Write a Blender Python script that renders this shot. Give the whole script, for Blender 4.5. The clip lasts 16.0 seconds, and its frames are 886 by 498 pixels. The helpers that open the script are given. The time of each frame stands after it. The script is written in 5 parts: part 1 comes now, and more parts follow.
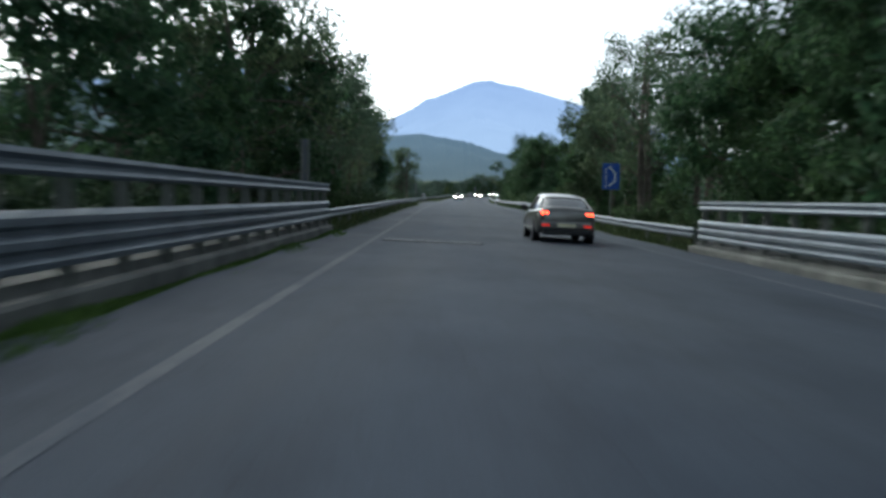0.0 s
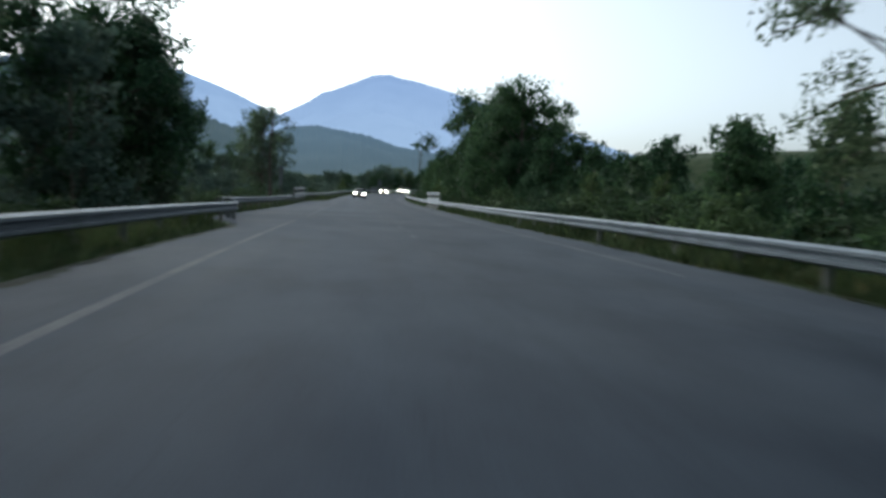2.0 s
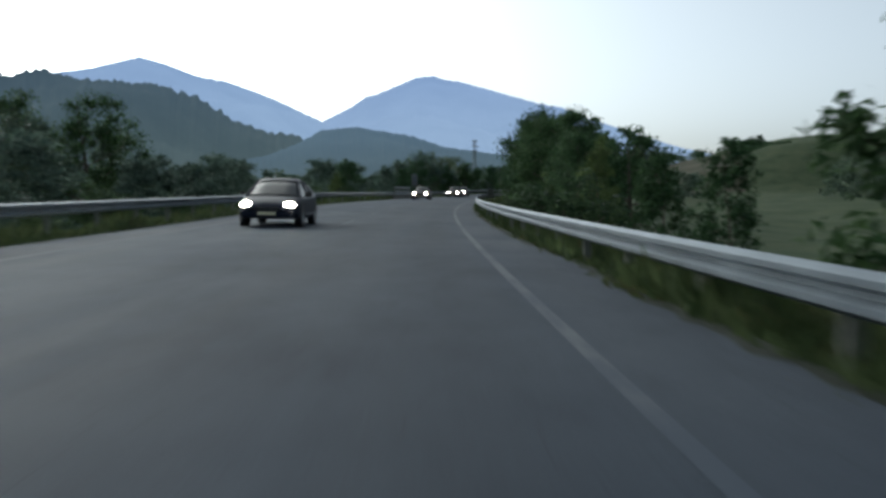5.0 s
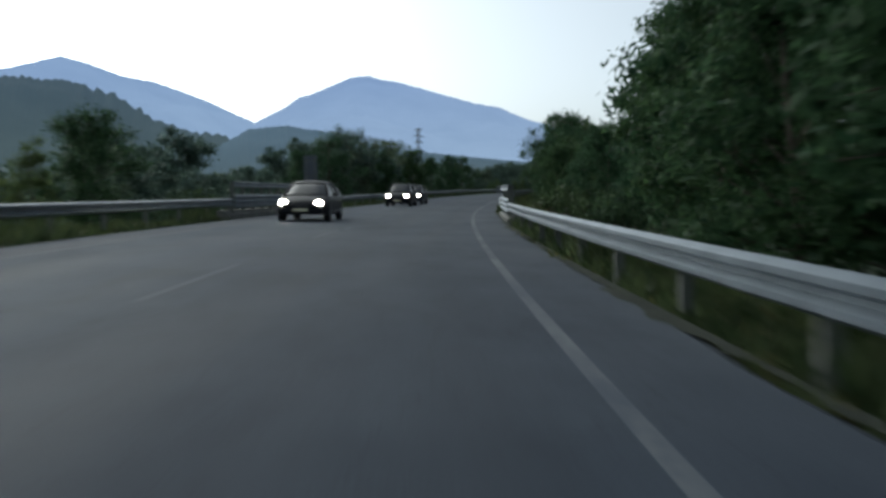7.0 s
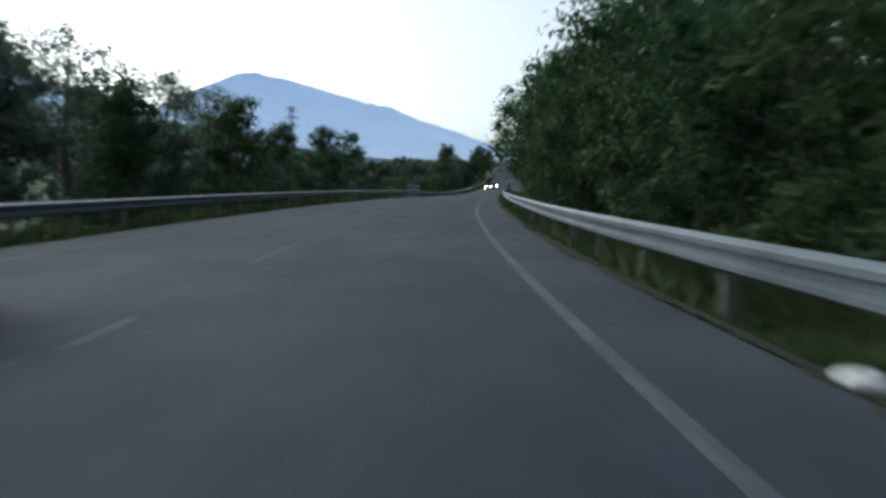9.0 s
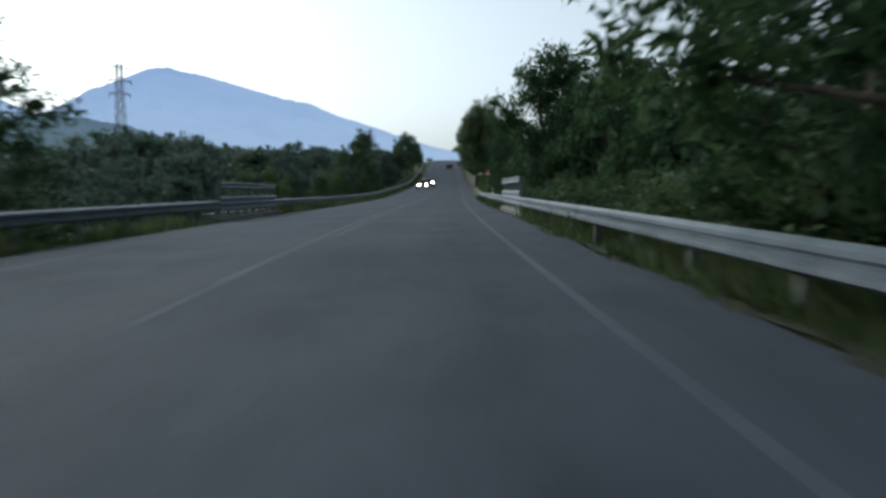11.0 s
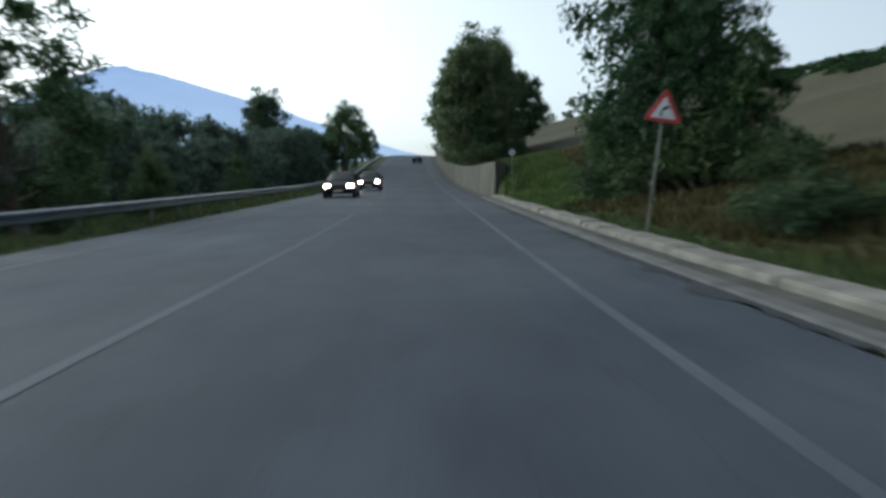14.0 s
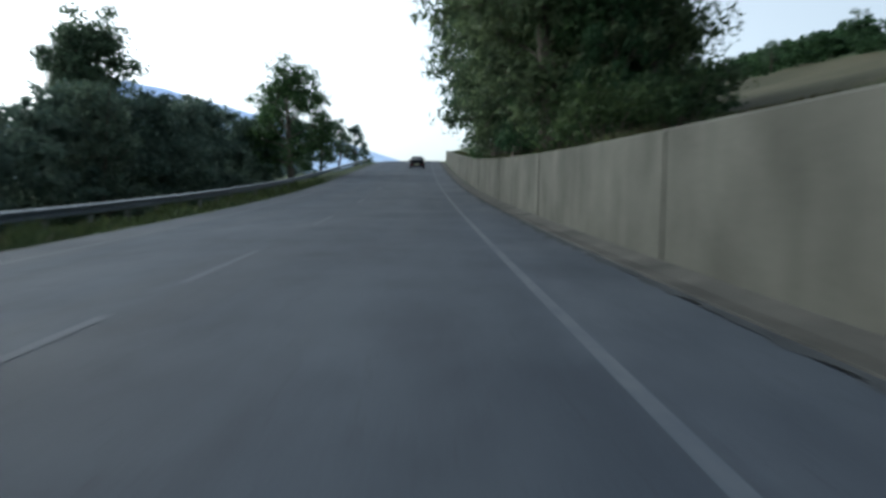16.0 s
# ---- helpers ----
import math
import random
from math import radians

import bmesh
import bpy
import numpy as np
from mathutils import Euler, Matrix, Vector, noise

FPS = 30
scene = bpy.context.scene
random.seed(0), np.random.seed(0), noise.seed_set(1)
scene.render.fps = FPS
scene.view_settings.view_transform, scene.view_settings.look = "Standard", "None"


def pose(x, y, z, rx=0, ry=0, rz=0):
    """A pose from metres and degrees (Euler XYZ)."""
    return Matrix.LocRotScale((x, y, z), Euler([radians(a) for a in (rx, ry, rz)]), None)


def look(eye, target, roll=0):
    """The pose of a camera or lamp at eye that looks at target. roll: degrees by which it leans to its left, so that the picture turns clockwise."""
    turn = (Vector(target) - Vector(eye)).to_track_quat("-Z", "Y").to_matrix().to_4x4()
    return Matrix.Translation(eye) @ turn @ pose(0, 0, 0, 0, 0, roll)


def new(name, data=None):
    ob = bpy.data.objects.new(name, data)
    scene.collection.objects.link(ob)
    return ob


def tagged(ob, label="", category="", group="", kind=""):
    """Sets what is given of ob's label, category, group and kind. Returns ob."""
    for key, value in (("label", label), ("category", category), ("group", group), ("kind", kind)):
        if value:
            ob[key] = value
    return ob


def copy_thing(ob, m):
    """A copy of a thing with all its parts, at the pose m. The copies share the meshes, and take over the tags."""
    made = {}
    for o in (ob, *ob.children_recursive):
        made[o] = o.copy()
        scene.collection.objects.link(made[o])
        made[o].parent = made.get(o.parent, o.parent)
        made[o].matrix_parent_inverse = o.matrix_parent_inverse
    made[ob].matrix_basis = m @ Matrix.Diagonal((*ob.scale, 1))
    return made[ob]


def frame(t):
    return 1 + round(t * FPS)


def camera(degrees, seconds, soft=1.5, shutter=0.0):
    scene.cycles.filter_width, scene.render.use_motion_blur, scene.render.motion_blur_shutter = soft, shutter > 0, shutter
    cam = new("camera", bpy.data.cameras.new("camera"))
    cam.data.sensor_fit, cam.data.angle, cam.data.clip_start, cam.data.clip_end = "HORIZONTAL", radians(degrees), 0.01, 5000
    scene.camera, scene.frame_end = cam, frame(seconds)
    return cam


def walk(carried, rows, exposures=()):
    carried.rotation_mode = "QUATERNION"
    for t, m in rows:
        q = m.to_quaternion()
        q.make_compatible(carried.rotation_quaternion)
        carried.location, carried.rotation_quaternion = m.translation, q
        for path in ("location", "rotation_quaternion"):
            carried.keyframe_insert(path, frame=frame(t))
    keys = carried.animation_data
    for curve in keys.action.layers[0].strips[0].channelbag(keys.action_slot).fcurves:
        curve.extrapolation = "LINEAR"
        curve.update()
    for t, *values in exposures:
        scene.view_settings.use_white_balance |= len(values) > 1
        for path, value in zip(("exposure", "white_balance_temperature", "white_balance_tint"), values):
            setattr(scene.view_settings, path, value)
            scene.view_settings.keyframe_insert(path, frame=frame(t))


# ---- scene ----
# A country main road at dusk, seen from a car that overtakes and drives on.

cam = camera(52.0, 16.0, soft=3.1, shutter=0.32)
PATH = [
    (0, -2.057, 0.053, 1.164, -3.276, -0.918, -1.976),
    (0.3, -2.029, 10.492, 1.138, -2.983, -1.523, -2.800),
    (0.7, -1.747, 24.465, 1.121, -3.154, -0.789, -3.823),
    (1.0, -1.339, 34.960, 1.133, -3.383, -1.936, -4.476),
    (1.5, -0.525, 52.387, 1.202, -3.433, -1.202, -5.465),
    (2.0, 0.983, 69.873, 1.305, -3.365, -1.660, -8.431),
    (2.5, 3.367, 87.735, 1.319, -3.271, -0.216, -9.585),
    (3.0, 5.820, 105.862, 1.258, -3.166, 1.452, -7.104),
    (3.2, 6.598, 113.003, 1.241, -3.355, 2.064, -5.943),
    (3.7, 7.673, 130.523, 1.241, -3.312, 1.791, -5.867),
    (4.2, 8.898, 147.835, 1.268, -3.269, 1.176, -5.513),
    (4.7, 10.162, 164.936, 1.324, -3.226, 0.531, -5.287),
    (5.3, 11.628, 185.181, 1.446, -3.175, 0.151, -5.534),
    (5.5, 12.179, 191.931, 1.495, -3.189, 0.725, -5.760),
    (6.0, 13.686, 209.110, 1.634, -3.161, 0.579, -6.551),
    (6.5, 15.561, 226.425, 1.788, -3.187, 0.555, -7.693),
    (7.0, 17.576, 243.280, 1.941, -3.137, 0.818, -9.393),
    (7.5, 20.119, 259.556, 2.089, -3.342, 0.461, -10.588),
    (8.0, 23.104, 276.159, 2.237, -3.667, 1.169, -12.010),
    (8.5, 26.458, 292.878, 2.394, -3.584, 0.724, -14.581),
    (9.0, 30.375, 309.245, 2.569, -3.122, 0.353, -16.254),
    (9.2, 32.033, 315.657, 2.656, -2.933, -0.339, -17.064),
    (9.7, 36.567, 331.434, 2.918, -3.028, -0.171, -18.558),
    (10.2, 41.486, 347.075, 3.217, -3.122, 0.208, -19.756),
    (10.7, 46.750, 362.590, 3.483, -3.216, 0.605, -20.673),
    (11.3, 53.448, 381.053, 3.757, -3.329, 0.839, -21.566),
    (11.5, 55.665, 387.248, 3.836, -2.978, 0.233, -21.920),
    (12.0, 61.521, 402.669, 4.000, -3.179, 0.242, -22.067),
    (12.5, 67.467, 417.960, 4.124, -3.559, -0.014, -22.415),
    (13.0, 73.639, 433.248, 4.259, -3.029, 0.277, -23.019),
    (13.5, 79.800, 448.646, 4.416, -3.005, 0.443, -23.412),
    (14.0, 86.172, 463.700, 4.639, -3.086, 0.584, -23.246),
    (14.5, 92.368, 478.692, 4.978, -2.450, 0.779, -23.425),
    (15.0, 98.701, 493.931, 5.424, -2.257, 0.423, -23.369),
    (15.5, 105.109, 509.458, 5.903, -2.163, 0.254, -23.390),
    (16.0, 111.545, 525.105, 6.402, -2.302, 1.196, -22.713),
]
walk(cam, [(t, pose(x, y, z, 90 + pitch, roll, yaw)) for t, x, y, z, pitch, roll, yaw in PATH],
     [(t, e - .08, 6010 if 5 <= t <= 14 else 5900, -1) for t, e in ((0.0, .78), (1.0, .78), (1.7, .60), (2.5, .44), (5.0, .28), (7.5, .2), (9.0, .48), (11.5, .46), (13.0, .5), (14.0, .7), (16.0, .84))])

# ---- sky and light: sun just gone behind the mountains ahead ----
world = bpy.data.worlds.new("dusk_sky")
scene.world = world
world.use_nodes = True
wt = world.node_tree
sky = wt.nodes.new("ShaderNodeTexSky")
sky.sky_type = 'NISHITA'
sky.sun_disc = False
sky.sun_elevation, sky.sun_rotation = radians(32), radians(-33)
sky.altitude, sky.air_density, sky.dust_density, sky.ozone_density = 200, 0.57, 4.0, 1.0
pale = wt.nodes.new("ShaderNodeHueSaturation")
pale.inputs["Saturation"].default_value, pale.inputs["Value"].default_value = .40, 1.05
wt.links.new(sky.outputs[0], pale.inputs["Color"])
wt.links.new(pale.outputs[0], wt.nodes["Background"].inputs[0])
wt.nodes["Background"].inputs[1].default_value = 0.15
sun = new("sun", bpy.data.lights.new("sun", 'SUN'))
sun.data.energy, sun.data.angle, sun.data.color = 0.5, radians(60), (1.0, 0.93, 0.85)
sun.matrix_world = look((0, 0, 0), (55, -83, -62))

# ---- the road's line: bend (1/km), grade (%), bank and crown by station ----
BEND = [0.462, 0.419, 0.349, 0.193, 0.202, 0.034, 0.475, 1.425, 1.548, 1.917, 1.576, 0.865, 0.394, 0.059, -0.076, -0.2, -0.095, 0.096, 0.229, 0.289, 0.296, 0.269, 0.221, 0.163, 0.102, 0.041, -0.02]
GRADE = [-0.99, -0.637, -0.196, 0.877, -0.373, 0.155, 0.79, 1.039, 0.764, 0.84, 1.852, 1.361, 0.688, 1.043, 2.804, 3.015, 5.136, 7.279, 7.856, 6.728, 4.901, 3.103, 1.659, 0.633, -0.052, -0.527, -0.919]
BANK = [0.0178, 0.0361, 0.0028, 0.0349, 0.0081, -0.0077, 0.0011, 0.0133, 0.0174, 0.019, 0.0195]
CROWN = [0.0115, 0.0048, -0.0053, 0.002, -0.0028, 0.0099, 0.0153, 0.0102, 0.0078, 0.0066, 0.0061]

ST = np.arange(-60, 1001, 2.0)
_kn, _bn = np.arange(-60, 1001, 40.0), np.arange(-60, 1001, 100.0)


def _run(a):
    return np.concatenate([[0], np.cumsum(a[1:] + a[:-1])])


R_PHI = _run(np.interp(ST, _kn, BEND) * 1e-3)
R_Z = _run(np.interp(ST, _kn, GRADE) * 1e-2)
R_X, R_Y = _run(np.sin(R_PHI)), _run(np.cos(R_PHI))
R_X, R_Y, R_Z = (a - a[30] for a in (R_X, R_Y, R_Z))


def road_z(s, d):
    """Height of the road's surface at station s, d metres right of the axis."""
    dd = np.clip(d, -7.5, 7.5)
    return (np.interp(s, ST, R_Z) - np.interp(s, _bn, BANK) * dd - np.interp(s, _bn, CROWN) * np.abs(dd))


def plan(s, d, straight=0.0):
    """Plan of a point at station s and offset d; far offsets keep to one heading so that the sheet stays even."""
    s, d = np.asarray(s, float), np.asarray(d, float)
    over = np.where(s > 1000, s - 1000, np.where(s < -60, s + 60, 0))
    phi = np.interp(s, ST, R_PHI)
    x = np.interp(s, ST, R_X) + over * np.sin(phi)
    y = np.interp(s, ST, R_Y) + over * np.cos(phi)
    w = np.exp(-(np.abs(d) / 90.0) ** 2)
    side = phi * w + 0.2 * (1 - w)
    return x + d * np.cos(side), y - d * np.sin(side)


def spot(s, d, z=0.0):
    x, y = plan(s, d)
    return Vector((float(x), float(y), float(road_z(s, d) + z)))


def heading(s):
    return math.degrees(float(np.interp(s, ST, R_PHI)))


def _bump(x, y):
    return (np.sin(x * .13 + 1.3 * np.sin(y * .07)) * np.sin(y * .11 + 0.8 * np.sin(x * .05)) * .6
            + np.sin(x * .37 + y * .21) * .2 + np.sin(x * .9 - y * .77) * .06)


def ground_z(s, d):
    """Height of the open ground: verges, banks, low land beside the road, the field hill and the wall's top."""
    s, d = np.asarray(s, float), np.asarray(d, float)
    base = np.interp(s, ST, R_Z)
    near = road_z(s, d) - 0.07
    left = np.interp(-d, [0, 6.2, 8.2, 14, 40, 120, 600], [0, 0, -.25, -1.6, -2.6, -4, -8])
    right = np.interp(d, [0, 5.6, 7.5, 13, 40, 120, 600], [0, 0, -.2, -1.2, -1.5, 0, 6])
    w = np.clip((s - 440) / 60, 0, 1)
    w = w * w * (3 - 2 * w)
    hill = np.interp(d, [0, 6.4, 9, 20, 40, 58, 80, 160, 600], [0, .05, .45, 3.0, 8.0, 14.0, 17.5, 23.4, 31])
    wall = np.interp(d, [0, 6.1, 6.55, 20, 40, 58, 80, 160, 600], [0, 0, 1.8, 4.4, 9.0, 14.4, 17.7, 23.4, 31])
    begin = np.interp(d, [6.6, 10.5], [525.2, 512])
    ww = np.clip((s - begin) / (527 - begin), 0, 1)
    hill = hill * (1 - ww) + wall * ww
    right = right * (1 - w) + hill * w
    # the layby widens the level strip on the other side of the road
    lay = np.clip((s - 96) / 10, 0, 1) * np.clip((182 - s) / 10, 0, 1)
    left = left * (1 - lay) + np.interp(-d, [0, 8.4, 10.5, 16, 40, 120, 600], [0, 0, -.3, -1.5, -2.6, -4, -8]) * lay
    away = np.clip((np.abs(d) - 8) / 25, 0, 1)
    x, y = plan(s, d)
    return near + np.where(d < 0, left, right) + _bump(x, y) * away * .7


def land(s, d, z=0.0):
    x, y = plan(s, d)
    return Vector((float(x), float(y), float(ground_z(s, d) + z)))


# ---- materials ----
def nodes_of(name):
    m = bpy.data.materials.new(name)
    m.use_nodes = True
    t = m.node_tree
    return m, t, t.nodes["Principled BSDF"]


def noise_node(t, scale, detail=4.0, vector=None, rough=.55):
    n = t.nodes.new("ShaderNodeTexNoise")
    n.inputs["Scale"].default_value, n.inputs["Detail"].default_value, n.inputs["Roughness"].default_value = scale, detail, rough
    if vector is not None:
        t.links.new(vector, n.inputs["Vector"])
    return n


def ramp(t, fac, stops):
    r = t.nodes.new("ShaderNodeValToRGB")
    while len(r.color_ramp.elements) < len(stops):
        r.color_ramp.elements.new(.5)
    for e, (p, c) in zip(r.color_ramp.elements, stops):
        e.position, e.color = p, (*c, 1) if len(c) == 3 else c
    t.links.new(fac, r.inputs[0])
    return r


def mix(t, kind, fac, a, b):
    m = t.nodes.new("ShaderNodeMix")
    m.data_type, m.blend_type = 'RGBA', kind
    for sock, v in ((m.inputs[0], fac), (m.inputs[6], a), (m.inputs[7], b)):
        if isinstance(v, bpy.types.NodeSocket):
            t.links.new(v, sock)
        elif isinstance(v, (int, float)):
            sock.default_value = v
        else:
            sock.default_value = (*v, 1)
    return m.outputs[2]


def bump(t, b, height, strength, dist):
    n = t.nodes.new("ShaderNodeBump")
    n.inputs["Strength"].default_value, n.inputs["Distance"].default_value = strength, dist
    t.links.new(height, n.inputs["Height"])
    t.links.new(n.outputs[0], b.inputs["Normal"])


def surface(name, dark, light, rough, scale=1.0, fine=20.0, relief=.3, metal=0.0, depth=.01, coat=0.0):
    """A surface that varies at two scales between two colours."""
    m, t, b = nodes_of(name)
    co = t.nodes.new("ShaderNodeTexCoord").outputs["Object"]
    n1, n2 = noise_node(t, scale, 4, co), noise_node(t, fine, 5, co)
    r = ramp(t, n1.outputs[0], [(.32, dark), (.68, light)])
    c = mix(t, 'OVERLAY', .55, r.outputs[0], ramp(t, n2.outputs[0], [(.3, (.36, .36, .36)), (.7, (.62, .62, .62))]).outputs[0])
    t.links.new(c, b.inputs["Base Color"])
    b.inputs["Roughness"].default_value, b.inputs["Metallic"].default_value = rough, metal
    b.inputs["Coat Weight"].default_value = coat
    if rough > .8:
        b.inputs["Specular IOR Level"].default_value = .12
    if relief:
        bump(t, b, n2.outputs[0], relief, depth)
    return m


def plain(name, col, rough=.5, metal=0.0, coat=0.0):
    return surface(name, [v * .88 for v in col], [min(1, v * 1.1) for v in col], rough, 3.0, 40.0, 0, metal, .002, coat)


def glow(name, col, power, base=(.8, .8, .8)):
    m, t, b = nodes_of(name)
    b.inputs["Base Color"].default_value = (*base, 1)
    b.inputs["Emission Color"].default_value = (*col, 1)
    b.inputs["Emission Strength"].default_value = power
    b.inputs["Roughness"].default_value = .2
    return m


def leaf_material(name, dark, light):
    m, t, b = nodes_of(name)
    geo = t.nodes.new("ShaderNodeNewGeometry")
    info = t.nodes.new("ShaderNodeObjectInfo")
    r = ramp(t, geo.outputs["Random Per Island"], [(0, dark), (.75, light), (1, [v * 1.35 for v in light])])
    big = noise_node(t, .5, 3, t.nodes.new("ShaderNodeTexCoord").outputs["Object"])
    c = mix(t, 'MULTIPLY', .8, r.outputs[0], ramp(t, big.outputs[0], [(.3, (.55, .6, .55)), (.7, (1.1, 1.1, .95))]).outputs[0])
    tint = ramp(t, info.outputs["Random"], [(0, (.8, .9, 1.0)), (1, (1.15, 1.05, .8))])
    c = mix(t, 'MULTIPLY', .7, c, tint.outputs[0])
    t.links.new(c, b.inputs["Base Color"])
    b.inputs["Roughness"].default_value = .55
    b.inputs["Specular IOR Level"].default_value = .06
    tr = t.nodes.new("ShaderNodeBsdfTranslucent")
    t.links.new(c, tr.inputs[0])
    mx = t.nodes.new("ShaderNodeMixShader")
    mx.inputs[0].default_value = .4
    t.links.new(b.outputs[0], mx.inputs[1])
    t.links.new(tr.outputs[0], mx.inputs[2])
    t.links.new(mx.outputs[0], t.nodes["Material Output"].inputs[0])
    return m


def asphalt_material():
    """Grey worn asphalt with lengthwise wheel tracks, patches, tar seams and fine grain; UV is metres across and along."""
    m, t, b = nodes_of("worn_asphalt")
    uv = t.nodes.new("ShaderNodeUVMap").outputs[0]
    mp = t.nodes.new("ShaderNodeMapping")
    mp.inputs["Scale"].default_value = (1.0, .045, 1)
    t.links.new(uv, mp.inputs[0])
    streak = noise_node(t, 1.1, 5, mp.outputs[0])
    patch = noise_node(t, .16, 3, uv)
    grain = noise_node(t, 45, 3, uv)
    c = ramp(t, streak.outputs[0], [(.25, (.032, .0415, .056)), (.5, (.044, .055, .072)), (.75, (.058, .0705, .089))]).outputs[0]
    c = mix(t, 'MULTIPLY', .8, c, ramp(t, patch.outputs[0], [(.32, (.66, .70, .76)), (.68, (1.2, 1.17, 1.14))]).outputs[0])
    c = mix(t, 'MULTIPLY', .6, c, ramp(t, grain.outputs[0], [(.3, (.6, .6, .6)), (.7, (1.25, 1.25, 1.25))]).outputs[0])
    mp3 = t.nodes.new("ShaderNodeMapping")
    mp3.inputs["Scale"].default_value = (1.0, .35, 1)
    t.links.new(uv, mp3.inputs[0])
    blot = noise_node(t, .9, 6, mp3.outputs[0], .65)
    c = mix(t, 'MULTIPLY', .7, c, ramp(t, blot.outputs[0], [(.36, (.72, .73, .76)), (.5, (1, 1, 1)), (.66, (1.22, 1.2, 1.17))]).outputs[0])
    # across the road: paler shoulders, darker wheel tracks, a tar seam near the axis
    sx = t.nodes.new("ShaderNodeSeparateXYZ")
    wav = noise_node(t, .25, 2, uv)
    t.links.new(mix(t, 'ADD', .16, uv, wav.outputs[1]), sx.inputs[0])
    ac = t.nodes.new("ShaderNodeMapRange")
    ac.inputs[1].default_value, ac.inputs[2].default_value = -6.0, 6.0
    t.links.new(sx.outputs[0], ac.inputs[0])
    g = lambda v: (v, v, v)
    at = lambda d: (d + 6.08) / 12
    band = ramp(t, ac.outputs[0], [(at(-5), (1.30, 1.24, 1.2)), (at(-3.95), (1.25, 1.2, 1.18)), (at(-3.6), (1.0, 1.03, 1.08)), (at(-2.8), (.93, .97, 1.02)), (at(-1.9), (1.04, 1.07, 1.12)), (at(-1.0), (.93, .96, 1.0)), (at(-.13), g(1.0)),
                                   (at(-.05), g(.94)), (at(.03), g(.94)), (at(.1), g(.98)), (at(1.0), g(.88)), (at(1.9), g(1.0)), (at(2.8), g(.86)), (at(3.6), g(.98)), (at(3.95), (1.12, 1.08, 1.05)), (at(5), (1.2, 1.15, 1.1))])
    c = mix(t, 'MULTIPLY', .85, c, band.outputs[0])
    crack = t.nodes.new("ShaderNodeTexVoronoi")
    crack.feature = 'DISTANCE_TO_EDGE'
    mp2 = t.nodes.new("ShaderNodeMapping")
    mp2.inputs["Scale"].default_value = (.22, .09, 1)
    wob = noise_node(t, .7, 4, uv)
    off = mix(t, 'ADD', .35, uv, wob.outputs[1])
    t.links.new(off, mp2.inputs[0])
    t.links.new(mp2.outputs[0], crack.inputs["Vector"])
    c = mix(t, 'MULTIPLY', .55, c, ramp(t, crack.outputs[0], [(.0, (.45, .45, .46)), (.006, (1, 1, 1))]).outputs[0])
    t.links.new(c, b.inputs["Base Color"])
    rr = ramp(t, streak.outputs[0], [(.3, (.7, .7, .7)), (.7, (.86, .86, .86))])
    t.links.new(rr.outputs[0], b.inputs["Roughness"])
    b.inputs["Specular IOR Level"].default_value = .09
    bump(t, b, grain.outputs[0], .35, .006)
    return m


def paint_material(name="worn_road_paint", full=(.112, .122, .132)):
    m, t, b = nodes_of(name)
    co = t.nodes.new("ShaderNodeTexCoord").outputs["Object"]
    n1, n2 = noise_node(t, .35, 4, co), noise_node(t, 9, 5, co)
    f = mix(t, 'MULTIPLY', 1.0, n1.outputs[0], n2.outputs[0])
    c = ramp(t, f, [(.17, (.050, .062, .082)), (.37, full)]).outputs[0]
    t.links.new(c, b.inputs["Base Color"])
    b.inputs["Roughness"].default_value = .8
    b.inputs["Specular IOR Level"].default_value = .15
    return m


def wall_material():
    """Old cast concrete: dull, with rain streaks running down and damp blotches."""
    m, t, b = nodes_of("stained_wall_concrete")
    geo = t.nodes.new("ShaderNodeNewGeometry")
    mp = t.nodes.new("ShaderNodeMapping")
    mp.inputs["Scale"].default_value = (1.1, 1.1, .16)
    t.links.new(geo.outputs["Position"], mp.inputs[0])
    streaks, blotch, fine = noise_node(t, 1.0, 5, mp.outputs[0]), noise_node(t, .55, 4, geo.outputs["Position"]), noise_node(t, 13, 5, geo.outputs["Position"])
    c = ramp(t, blotch.outputs[0], [(.3, (.054, .055, .048)), (.7, (.100, .100, .089))]).outputs[0]
    c = mix(t, 'MULTIPLY', .75, c, ramp(t, streaks.outputs[0], [(.3, (.74, .76, .72)), (.62, (1.06, 1.05, 1.02))]).outputs[0])
    c = mix(t, 'OVERLAY', .35, c, ramp(t, fine.outputs[0], [(.3, (.36, .36, .36)), (.7, (.62, .62, .62))]).outputs[0])
    t.links.new(c, b.inputs["Base Color"])
    b.inputs["Roughness"].default_value = .9
    b.inputs["Specular IOR Level"].default_value = .12
    bump(t, b, fine.outputs[0], .4, .01)
    return m


